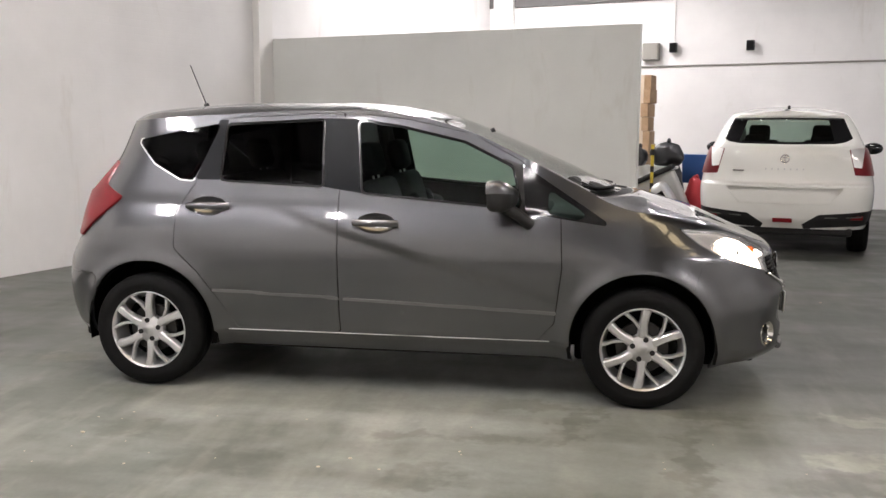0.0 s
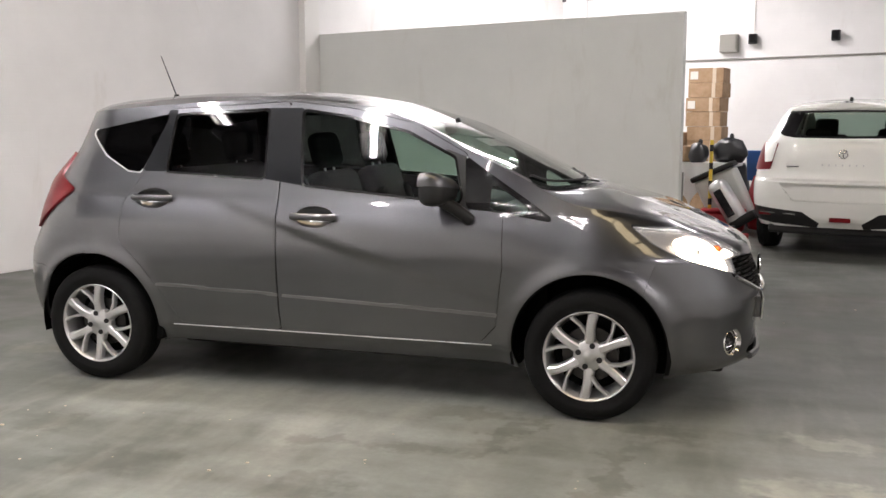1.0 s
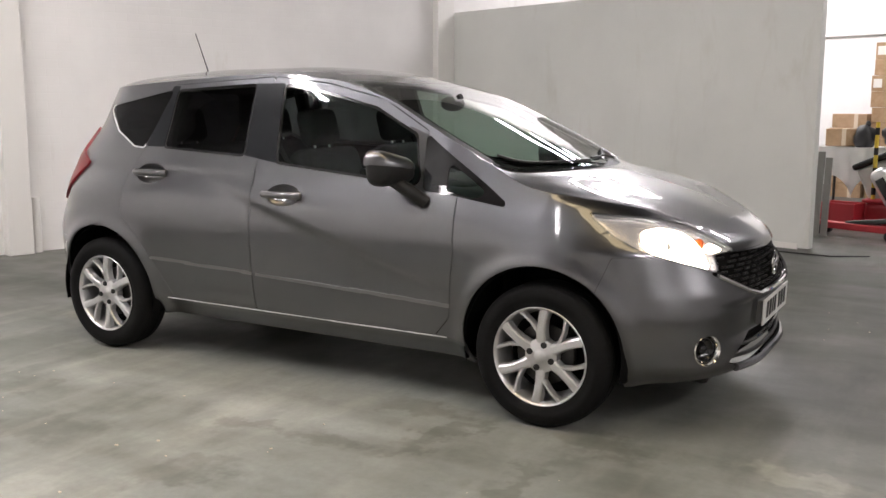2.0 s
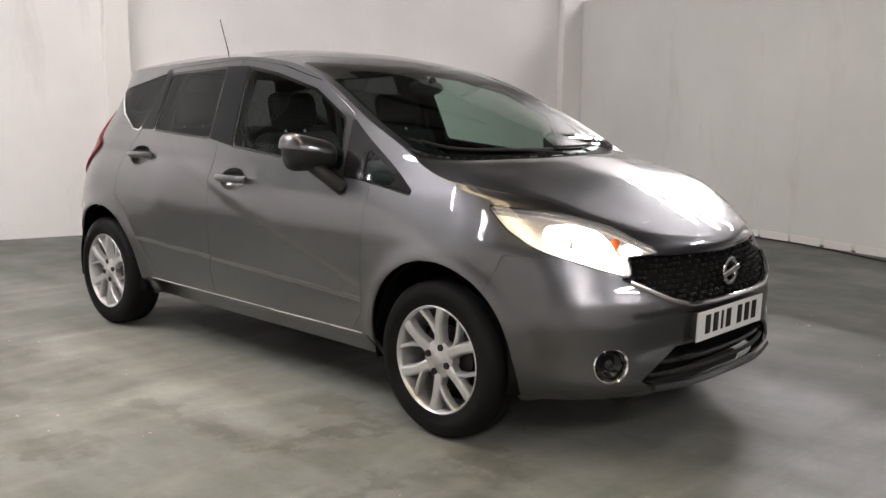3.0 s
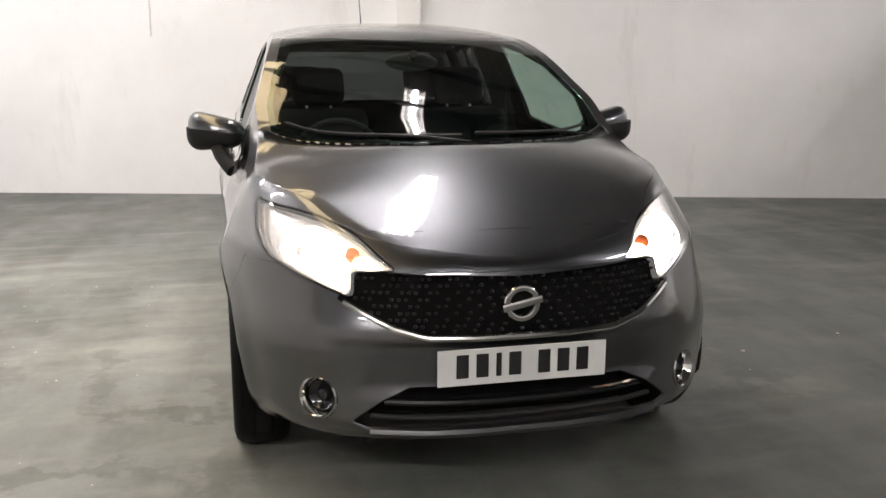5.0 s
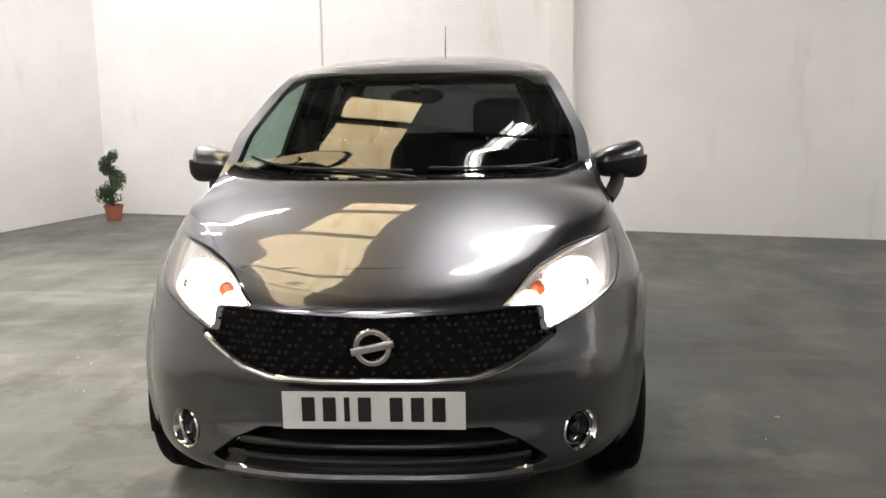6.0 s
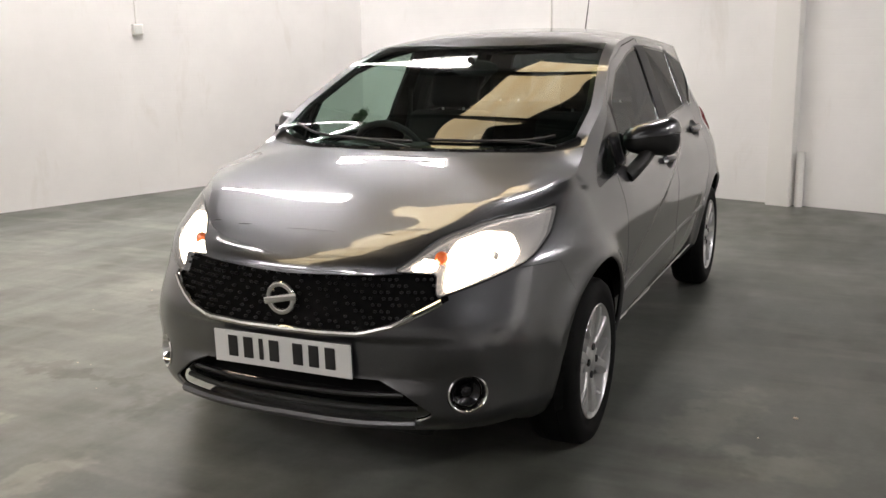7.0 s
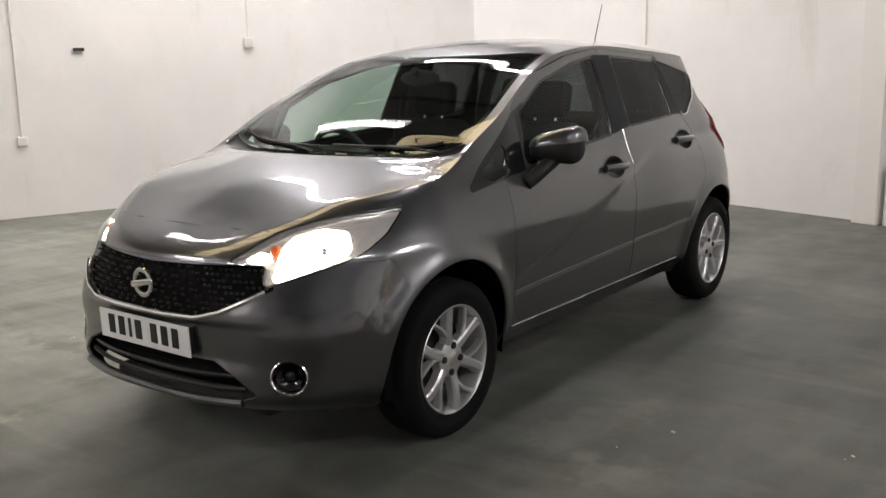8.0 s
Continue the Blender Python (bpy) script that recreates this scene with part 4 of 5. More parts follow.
# ---------------------------------------------------------------- wheels and arches
def make_wheel(parent):
    bm = add_lathe(bmesh.new(), [(0.205, -0.085), (0.225, -0.094), (0.26, -0.096), (0.288, -0.088), (0.301, -0.070), (0.305, -0.035), (0.3015, -0.033), (0.3015, -0.027), (0.305, -0.025),
                                 (0.305, 0.025), (0.3015, 0.027), (0.3015, 0.033), (0.305, 0.035), (0.301, 0.070), (0.288, 0.088), (0.26, 0.096), (0.242, 0.097), (0.238, 0.0945), (0.225, 0.094), (0.205, 0.085)], closed=True, sides=72)
    w = part("wheel", bm, RUBBER, parent, "black tyre on a silver alloy wheel", soft=True)
    bm = add_lathe(bmesh.new(), [(0.196, 0.070), (0.200, 0.084), (0.207, 0.090), (0.213, 0.084), (0.206, 0.05), (0.198, 0.0), (0.19, -0.08), (0.172, -0.08), (0.178, -0.02), (0.190, 0.04)], closed=True, sides=64)
    rim = part("rim", bm, ALLOY, w, "silver alloy rim with forked spokes", soft=True)

    def spoke(bm, a, line, t):
        """An arm along (degrees off a, radius, width, height), with rounded shoulders."""
        mid = [Vector((r * math.cos(a + radians(d)), 0, r * math.sin(a + radians(d)))) for d, r, w_, h in line]
        v = []
        for i, (d, r, w_, h) in enumerate(line):
            run = (mid[min(i + 1, len(mid) - 1)] - mid[max(i - 1, 0)]).normalized()
            side = Vector((-run.z, 0, run.x))
            v.append([bm.verts.new(mid[i] + side * k * w_ / 2 + Vector((0, y, 0))) for k, y in ((-1.3, h - t), (-1, h - 0.006), (-0.6, h), (0.6, h), (1, h - 0.006), (1.3, h - t))])
        for p, q in zip(v, v[1:]):
            for i in range(6):
                bm.faces.new((p[i], p[(i + 1) % 6], q[(i + 1) % 6], q[i]))
        bm.faces.new(v[0])
        bm.faces.new(reversed(v[-1]))
    for k in range(6):
        a = radians(90 + 60 * k)
        bm = bmesh.new()
        spoke(bm, a, ((-2, 0.038, 0.050, 0.070), (-2, 0.075, 0.042, 0.076), (-1, 0.115, 0.036, 0.081), (1, 0.160, 0.036, 0.085), (3.5, 0.206, 0.042, 0.084)), 0.034)
        spoke(bm, a, ((-5, 0.072, 0.018, 0.073), (-10, 0.104, 0.016, 0.077), (-19, 0.148, 0.014, 0.080), (-25, 0.178, 0.015, 0.082), (-29, 0.206, 0.020, 0.082)), 0.030)
        part("spoke", bm, ALLOY, w)
    bm = add_lathe(bmesh.new(), [(0.0001, 0.078), (0.022, 0.078), (0.028, 0.075), (0.032, 0.073), (0.062, 0.073), (0.072, 0.066), (0.074, 0.03)], sides=40)
    part("hub", bm, ALLOY, w, soft=True)
    bm = add_lathe(bmesh.new(), [(0.0001, 0.0805), (0.020, 0.0805), (0.025, 0.077)], sides=24)
    part("centre_cap", bm, SATIN, w, soft=True)
    for k in range(4):
        a = radians(16 + 90 * k)
        c = Vector((0.051 * math.cos(a), 0, 0.051 * math.sin(a)))
        bm = add_tube(bmesh.new(), c + Vector((0, 0.05, 0)), c + Vector((0, 0.079, 0)), 0.0155, 0.0135, 8)
        part("wheel_nut", bm, BLACK, w, "dark wheel nut")
    bm = add_lathe(bmesh.new(), [(0.0001, 0.02), (0.128, 0.02), (0.13, 0.018), (0.13, -0.005), (0.0001, -0.005)], sides=40)
    part("brake_disc", bm, DISC, w, "grey brake disc", soft=True)
    bm = add_lathe(bmesh.new(), [(0.0001, -0.03), (0.186, -0.03)], sides=32)
    part("back_plate", bm, DARK, w)
    return w


wheel = make_wheel(hatchback)
wheel.matrix_basis = pose(WHEEL_X, TRACK, TYRE_R, 0, 8, 0)
for sx, sy, spin in ((1, -1, -2), (-1, 1, 33), (-1, -1, -60)):
    copy_thing(wheel, pose(sx * WHEEL_X, sy * TRACK, TYRE_R, 0, 0, 0 if sy > 0 else 180) @ pose(0, 0, 0, 0, spin, 0))
for sx in (1, -1):
    for sy in (1, -1):
        bm = bmesh.new()
        rows = []
        for a in np.linspace(radians(-14), radians(194), 28):
            c, s_ = math.cos(a), math.sin(a)
            rows.append([bm.verts.new((sx * 1.295 + r * c, sy * y, 0.325 + r * s_)) for r, y in ((0.352, 0.815), (0.372, 0.79), (0.372, 0.50), (0.05, 0.48))])
        for a, b in zip(rows, rows[1:]):
            for i in range(3):
                bm.faces.new((a[i], a[i + 1], b[i + 1], b[i]))
        part("arch_liner", bm, DARK, hatchback, "black wheel arch liner")
part("floor_pan", box((1.88, 1.14, 0.10), (0, 0, 0.225), 0.02), DARK, hatchback, "dark underbody")
part("engine_tray", box((0.72, 0.98, 0.12), (1.32, 0, 0.215), 0.02), DARK, hatchback, "dark tray under the engine")
part("spare_wheel_well", box((0.9, 0.98, 0.14), (-1.41, 0, 0.25), 0.02), DARK, hatchback, "dark floor of the boot")
part("firewall", box((0.03, 1.3, 0.62), (1.06, 0, 0.60)), DARK, hatchback)
part("tailgate_lining", box((0.03, 1.2, 0.5), (-1.70, 0, 0.70)), DARK, hatchback)

# ---------------------------------------------------------------- cabin
def seat(x, y, wide, heads):
    bm = add_box(bmesh.new(), (0.50, wide, 0.16), (x + 0.05, y, 0.50), 0.05, 3, (0, -6, 0))
    s = part("seat", bm, CLOTH, hatchback, "black cloth seat", soft=True)
    bm = add_box(bmesh.new(), (0.14, wide - 0.02, 0.60), (x - 0.26, y, 0.82), 0.055, 3, (0, -18, 0))
    for k in (-1, 1):
        add_box(bm, (0.15, 0.08, 0.42), (x - 0.22, y + k * (wide / 2 - 0.05), 0.78), 0.035, 3, (0, -18, 0))
    part("backrest", bm, CLOTH, s, soft=True)
    for h in heads:
        bm = add_box(bmesh.new(), (0.10, 0.26, 0.19), (x - 0.375, h, 1.215), 0.045, 3, (0, -14, 0))
        hr = part("headrest", bm, CLOTH, s, soft=True)
        for k in (-0.06, 0.06):
            part("post", add_tube(bmesh.new(), (x - 0.345, h + k, 1.08), (x - 0.365, h + k, 1.16), 0.006), SATIN, s, "steel headrest post")


seat(0.20, 0.36, 0.50, (0.36,))
seat(0.20, -0.36, 0.50, (-0.36,))
seat(-0.72, 0.0, 1.24, (0.38, -0.38))
bm = box((0.42, 1.34, 0.20), (0.86, 0, 0.86), 0.07, 3, (0, 6, 0))
add_box(bm, (0.22, 0.50, 0.10), (0.72, -0.36, 0.955), 0.045, 3, (0, 10, 0))
add_box(bm, (0.20, 0.30, 0.34), (0.66, 0, 0.72), 0.05)
part("dashboard", bm, TRIM, hatchback, "dark grey dashboard", soft=True)
bm = add_lathe(bmesh.new(), [(0.18 + 0.016 * math.cos(a), 0.016 * math.sin(a)) for a in np.linspace(0, 2 * math.pi, 9)[:-1]], closed=True, sides=36)
add_box(bm, (0.34, 0.03, 0.05), (0, 0, 0), 0.01)
add_box(bm, (0.05, 0.03, 0.17), (0, 0, -0.09), 0.01)
part("steering_wheel", bm, TRIM, hatchback, "dark steering wheel", pose(0.58, -0.36, 0.93, 0, 0, 90) @ pose(0, 0, 0, 24, 0, 0), True)
m = part("rear_view_mirror", add_ball(bmesh.new(), (0.42, 0, 1.335), (0.025, 0.12, 0.04), 8), TRIM, hatchback, "black rear-view mirror", soft=True)
part("stem", add_tube(bmesh.new(), (0.43, 0, 1.35), (0.47, 0, 1.372), 0.018), TRIM, m)
for s in (1, -1):
    part("pillar_lining", bar_along([(-0.27, s * 0.67, 0.95), (-0.29, s * 0.61, 1.2), (-0.31, s * 0.52, 1.43)], 0.05), TRIM, hatchback, "dark pillar lining", soft=True)
    part("belt", bar_along([(-0.25, s * 0.66, 1.22), (-0.12, s * 0.60, 0.95), (0.02, s * 0.56, 0.60)], 0.012, 6), TRIM, hatchback, "dark seat belt")
    part("parcel_trim", bar_along([(-1.02, s * 0.64, 0.95), (-1.0, s * 0.59, 1.2), (-0.97, s * 0.49, 1.41)], 0.045), TRIM, hatchback, "dark pillar lining", soft=True)

# ---------------------------------------------------------------- lamps and roof of the hall
def tube_light(u, v, along, length=2.4):
    lamp = tagged(new("ceiling_light"), "long fluorescent batten light, switched on, three of the ten added as fill", "ceiling light", "ceiling lights")
    lamp.matrix_basis = HALL @ pose(u, v, CEIL - 0.25, 0, 0, along)
    part("housing", box((length + 0.06, 0.17, 0.05), (0, 0, 0.035), 0.01), STEEL_WHITE, lamp)
    part("diffuser", box((length, 0.075, 0.045), (0, 0, -0.015), 0.018), TUBE, lamp, "glowing white diffuser")
    for s in (-1, 1):
        part("reflector", box((length + 0.04, 0.012, 0.10), (0, s * 0.115, -0.005), 0.003, 1, (s * 22, 0, 0)), STEEL_WHITE, lamp, "white sheet reflector wing")
    for s in (-0.8, 0.8):
        part("hanger", add_tube(bmesh.new(), (s * length / 2.4, 0, 0.05), (s * length / 2.4, 0, 0.25), 0.006), STEEL_WHITE, lamp)


for u, v, along, length in LAMPS:
    tube_light(u, v, along, length)
bm = box((9.5, 0.98, 0.02), (1.9, -1.70, CEIL - 0.012))
tagged(part("roof_light", bm, SKYLIGHT, None, "", HALL), "cream translucent roof light panel in the ceiling", "roof light")
for u in (-3.3, -1.2, -0.2, 0.8, 2.8, 3.8, 4.8):
    tagged(part("roof_beam", box((0.05, 10.0, 0.10), (u, -0.6, CEIL - 0.085), 0.005), BLACK, None, "", HALL), "dark steel purlin below the roof light", "beam", "roof beams")
for u in (-2.18, 1.82, 5.82):
    truss = tagged(part("roof_truss", box((0.07, 10.0, 0.07), (u - 0.09, -0.6, CEIL - 0.075), 0.005), BLACK, None, "", HALL), "dark steel roof truss below the roof light", "truss", "roof trusses")
    part("lower_chord", box((0.07, 10.0, 0.07), (u + 0.09, -0.6, CEIL - 0.33), 0.005), BLACK, truss)
    for k in range(12):
        v0, v1 = -5.2 + 0.8 * k, -4.4 + 0.8 * k
        ends = ((u - 0.09, v0, CEIL - 0.10), (u + 0.09, v1, CEIL - 0.32)) if k % 2 else ((u + 0.09, v0, CEIL - 0.32), (u - 0.09, v1, CEIL - 0.10))
        part("brace", add_tube(bmesh.new(), *ends, 0.018, sides=6), BLACK, truss)

# columns and skirting
slab("column", REAR, REAR + 0.13, -0.47, -0.25, 0, CEIL, STEEL_WHITE, "white painted steel column on the wall", 0.006)
slab("column", REAR, REAR + 0.10, PART - 0.28, PART - 0.003, 0, CEIL, STEEL_WHITE, "white painted corner column", 0.006)
for k in range(13):
    u0 = -4.55 + 0.35 * k
    bm = box((0.26 + 0.08 * random.random(), 0.012, 0.05 + 0.03 * random.random()), (u0 + 0.16, PART - 0.0075, 0.03), 0.003)
    tagged(part("baseboard", bm, STEEL_WHITE, None, "", HALL), "chipped white skirting piece along the partition", kind="structure")


def pipe(name, pts, r, mat, label, category):
    return tagged(part(name, bar_along(pts, r, 10), mat, None, "", HALL, True), label, category)


pipe("drain_pipe", [(REAR + 0.05, -0.19, 0.0), (REAR + 0.05, -0.19, 0.5)], 0.035, STEEL_WHITE, "short white pipe stub beside the column", "pipe")
pipe("conduit", [(REAR + 0.015, -2.95, 1.58), (REAR + 0.015, -2.95, CEIL)], 0.011, STEEL_WHITE, "white conduit running up the brick wall", "conduit")
for u, z, w in ((-1.53, 1.68, 0.11), (0.89, 0.74, 0.09)):
    o = tagged(part("socket_box", box((w, 0.05, w), (u, SOUTH + 0.026, z), 0.008), STEEL_WHITE, None, "", HALL), "small white electrical box on the wall", "socket box", "wall boxes")
    part("cover", box((w * 0.7, 0.006, w * 0.7), (u, SOUTH + 0.052, z), 0.002), BOARD, o)
    pipe("conduit", [(u, SOUTH + 0.012, z + w / 2), (u, SOUTH + 0.012, CEIL)], 0.010, STEEL_WHITE, "white conduit running up the brick wall", "conduit")
tagged(part("hook", box((0.10, 0.05, 0.03), (0.29, SOUTH + 0.025, 1.61), 0.006), DISC, None, "", HALL), "small grey bracket on the wall", "bracket")

# fittings on the far wall
GREY_BOX = material("grey_enamel", (0.28, 0.27, 0.24), 0.5)
o = tagged(part("switch_cabinet", box((0.30, 0.14, 0.30), (-1.54, FAR - 0.07, 2.69), 0.012), GREY_BOX, None, "", HALL), "grey metal electrical cabinet on the wall", "cabinet")
part("door", box((0.26, 0.012, 0.26), (-1.54, FAR - 0.146, 2.69), 0.004), GREY_BOX, o)
for u in (-1.14, 0.18):
    o = tagged(part("wall_speaker", box((0.13, 0.10, 0.17), (u, FAR - 0.09, 2.75), 0.012), BLACK, None, "", HALL), "small black loudspeaker on the wall", "speaker", "wall speakers")
    part("bracket", box((0.05, 0.05, 0.05), (u, FAR - 0.026, 2.75)), BLACK, o)
    part("grille", box((0.10, 0.008, 0.13), (u, FAR - 0.143, 2.75), 0.003), RUBBER, o)
pipe("conduit", [(-1.14, FAR - 0.015, 2.83), (-1.14, FAR - 0.015, CEIL)], 0.009, STEEL_WHITE, "white cable conduit above the speaker", "conduit")
pipe("conduit", [(-4.4, FAR - 0.02, 2.42), (FRONT, FAR - 0.02, 2.47)], 0.016, GREY_BOX, "long grey conduit along the wall", "conduit")
slab("pilaster", -9.2 if REAR < -9.2 else -4.6, -4.2, FAR - 0.12, FAR, 0, CEIL, WALL, "white painted brick pier")


# ---------------------------------------------------------------- topiary plants
LEAF = material("leaf_green", (0.035, 0.065, 0.02), 0.6)
TERRA = material("terracotta", (0.30, 0.10, 0.06), 0.8)
BARK = material("bark", (0.08, 0.05, 0.03), 0.9)


def topiary(u, v, tall, turn, pot_mat):
    rng = random.Random(int(u * 100))
    bm = add_lathe(bmesh.new(), [(0.0001, 0.0), (0.075, 0.0), (0.10, 0.15), (0.108, 0.15), (0.108, 0.17), (0.095, 0.17), (0.09, 0.14), (0.0001, 0.14)], "z", 24)
    pot = tagged(part("topiary_plant", bm, pot_mat, None, "", HALL @ pose(u, v, 0, 0, 0, turn), True), "spiral-clipped dark green topiary in a small pot", "plant", "topiary plants")
    part("stem", add_tube(bmesh.new(), (0, 0, 0.13), (0, 0, tall - 0.05), 0.012, 0.006, 8), BARK, pot)
    bm = bmesh.new()
    for k in range(2600):
        s = rng.random()
        a = s * math.pi * 3.4
        r = 0.095 * (1 - 0.4 * s)
        fat = 0.115 * (1 - 0.5 * s) * rng.random() ** 0.4
        d = Vector((rng.gauss(0, 1), rng.gauss(0, 1), rng.gauss(0, 1))).normalized() * fat
        p = Vector((r * math.cos(a), r * math.sin(a), 0.20 + (tall - 0.24) * s)) + d
        n = (d.normalized() + Vector((rng.gauss(0, 0.5), rng.gauss(0, 0.5), rng.gauss(0, 0.5)))).normalized()
        t = n.orthogonal().normalized() * 0.016
        b = n.cross(t).normalized() * 0.009
        q = [bm.verts.new(p + t), bm.verts.new(p + b + n * 0.003), bm.verts.new(p - t), bm.verts.new(p - b + n * 0.003)]
        bm.faces.new(q)
    part("crown", bm, LEAF, pot, "spiral of small dark leaves")


topiary(-4.36, 4.50, 0.80, 40, BLACK)
topiary(-4.15, -5.30, 0.78, 200, TERRA)

# ---------------------------------------------------------------- the white car beyond the partition
WHITE = paint_mat("white_paint", (0.84, 0.84, 0.80), 0.0, 0.01)
suv = tagged(new("suv_car"), "white compact suv parked facing the far wall", "car")
suv.matrix_basis = HALL @ pose(1.345, 7.72, 0, 0, 0, 94)
SUV_ARCH = lambda x, y, z: np.minimum(np.hypot(x - 1.28, z - 0.34), np.hypot(x + 1.32, z - 0.34)) - 0.37
SUV = Shell(
    1.2, -1.35,
    spline((0.25, 2.02), (0.5, 2.10), (0.75, 2.06), (0.95, 1.9)),
    spline((0.26, -1.97), (0.42, -2.08), (0.60, -2.12), (0.765, -2.12), (0.79, -2.065), (1.05, -2.05), (1.17, -2.02), (1.22, -1.985), (1.47, -1.84), (1.50, -1.86), (1.58, -1.80)),
    spline((0.2, 2.6), (1.0, 2.3)), spline((0.2, 4.2), (1.0, 4.2), (1.5, 3.6)),
    spline((0.25, 0.81), (0.42, 0.890), (0.7, 0.912), (0.80, 0.900), (0.95, 0.875), (1.1, 0.84), (1.2, 0.795), (1.48, 0.645), (1.56, 0.56)),
    spline((0.25, 0.80), (0.5, 0.87), (0.8, 0.87), (0.95, 0.80), (1.1, 0.70)),
    (0.7, 1.2),
    spline((-2.0, 1.49), (-1.8, 1.505), (-1.0, 1.54), (0.1, 1.53), (0.6, 1.36), (1.1, 1.05), (1.3, 1.0), (1.9, 0.86)),
    spline((-2.1, 0.30), (2.1, 0.28)),
    spline((-2.0, 1.54), (-1.8, 1.555), (-1.0, 1.605), (0.1, 1.59), (0.6, 1.42), (1.15, 1.09), (1.3, 1.04), (2.0, 0.86)),
    0.3, lambda x, y, z: 0 * x, 0.02, (20, 60, 110, 110))


def on_tail(points, r=0.0):
    p = poly(points, r)
    return lambda x, y, z: np.maximum(p(y, z), x + 1.4)


S_WIN = on_tail([(-0.2, 1.47), (0.555, 1.462), (0.645, 1.265), (0.58, 1.232), (0.48, 1.215), (-0.2, 1.205)], 0.012)
S_LAMP = lambda x, y, z: np.maximum(poly([(0.635, 1.14), (0.84, 1.155), (0.90, 0.87), (0.70, 0.885)], 0.006)(y, z), x + 1.62)
S_CLEAR = lambda x, y, z: np.maximum(poly([(0.638, 1.14), (0.765, 1.146), (0.745, 0.955), (0.678, 0.965)], 0.004)(y, z), x + 1.62)
S_INSERT = on_tail([(0.36, 0.455), (0.95, 0.505), (0.95, 0.35), (0.22, 0.30), (0.20, 0.345)], 0.005)
S_PLATE = on_tail([(-0.2, 0.735), (0.58, 0.735), (0.45, 0.575), (-0.2, 0.565)], 0.006)
S_PANE = on_tail([(-0.2, 1.44), (0.40, 1.435), (0.455, 1.25), (-0.2, 1.235)], 0.02)
S_SIDE = lambda x, y, z: np.maximum(poly([(-1.25, 1.42), (0.1, 1.45), (0.55, 1.28), (0.85, 1.08), (-1.2, 1.12)], 0.02)(x, z), 0.4 - y)
skin = SUV.side.outside(SUV_ARCH)
bits = {}
for key, region in (("win", S_WIN), ("lamp", S_LAMP), ("insert", S_INSERT), ("plate", S_PLATE), ("glass", S_SIDE)):
    bits[key], skin = skin.split(region)
skin_part("body_shell", skin.both(), WHITE, suv, "", 0.02)
S_SCREEN = lambda x, y, z: np.maximum(np.maximum(0.20 - x - 0.3 * y * y, x + 0.3 * y * y - 1.12), np.abs(y) - 0.60)
screen, cover = SUV.top.split(S_SCREEN)
skin_part("roof", cover, WHITE, suv, "", 0.02)
skin_part("windscreen", screen, GLASS, suv, "clear windscreen", 0.006)
skin_part("rear_window", bits["win"].both().moved(-0.004), glass("suv_glass", (0.45, 0.50, 0.46)), suv, "dark rear window", 0.01)
rim_skin = SUV.side.inside(grown(S_WIN, 0.004)).outside(S_PANE)
skin_part("window_border", rim_skin.both().moved(-0.002), BLACK_GLOSS, suv, "black window border", 0.006)
skin_part("plate_recess", bits["plate"].both().moved(-0.04), WHITE, suv, "white number plate recess", -0.04)
part("rear_reflector", box((0.03, 0.20, 0.07), (-2.062, 0, 0.40), 0.008), LAMP_RED, suv, "red reflector")
for left in (True, False):
    turn = (lambda s: s) if left else (lambda s: s.mirrored())
    s = 1 if left else -1
    lamp = skin_part("tail_lamp", turn(bits["lamp"].moved(0.012)), LAMP_RED, suv, "red tail lamp lens", 0.03)
    skin_part("clear_lens", turn(SUV.side.inside(S_CLEAR).moved(0.016)), REFLECTOR, lamp, "clear silvered lens", 0.01)
    skin_part("bumper_insert", turn(bits["insert"].moved(-0.012)), BLACK, suv, "black bumper insert", -0.012)
    pts = [(-2.07 + 0.09 * k, s * (0.42 + 0.36 * k), 0.43 + 0.012 * k) for k in (0, 0.5, 1)]
    part("bumper_strip", bar_along(pts, 0.010), CHROME, suv, "chrome strip in the bumper")
    part("bumper_reflector", box((0.02, 0.20, 0.045), (-1.985, s * 0.70, 0.43), 0.008, 2, (0, 0, s * -16)), LAMP_RED, suv, "red reflector strip")
    skin_part("side_window", turn(bits["glass"].moved(-0.004)), TINTED, suv, "dark side glass", 0.01)
    m = part("door_mirror", add_ball(bmesh.new(), (0.62, s * 0.98, 1.10), (0.07, 0.12, 0.075), 10), BLACK_GLOSS, suv, "black door mirror", soft=True)
    part("foot", bar_along([(0.66, s * 0.80, 1.05), (0.64, s * 0.92, 1.07)], 0.025), BLACK, m)
    seat_ = part("seat", add_box(bmesh.new(), (0.14, 0.46, 0.60), (-0.15, s * 0.37, 0.92), 0.05, 3, (0, -12, 0)), CLOTH, suv, "black seat back", soft=True)
    part("headrest", add_box(bmesh.new(), (0.1, 0.25, 0.2), (-0.25, s * 0.37, 1.30), 0.045, 3), CLOTH, seat_, soft=True)
    seat_ = part("seat", add_box(bmesh.new(), (0.14, 0.52, 0.55), (-1.0, s * 0.33, 0.85), 0.05, 3, (0, -12, 0)), CLOTH, suv, "black seat back", soft=True)
    part("headrest", add_box(bmesh.new(), (0.1, 0.25, 0.18), (-1.1, s * 0.36, 1.20), 0.045, 3), CLOTH, seat_, soft=True)
bm = add_lathe(bmesh.new(), [(0.040 + 0.008 * math.cos(a), 0.006 * math.sin(a)) for a in np.linspace(0, 2 * math.pi, 9)[:-1]], closed=True, sides=24)
add_box(bm, (0.012, 0.01, 0.08), (0, 0, 0), 0.003)
add_box(bm, (0.05, 0.01, 0.012), (0, 0, 0.012), 0.003)
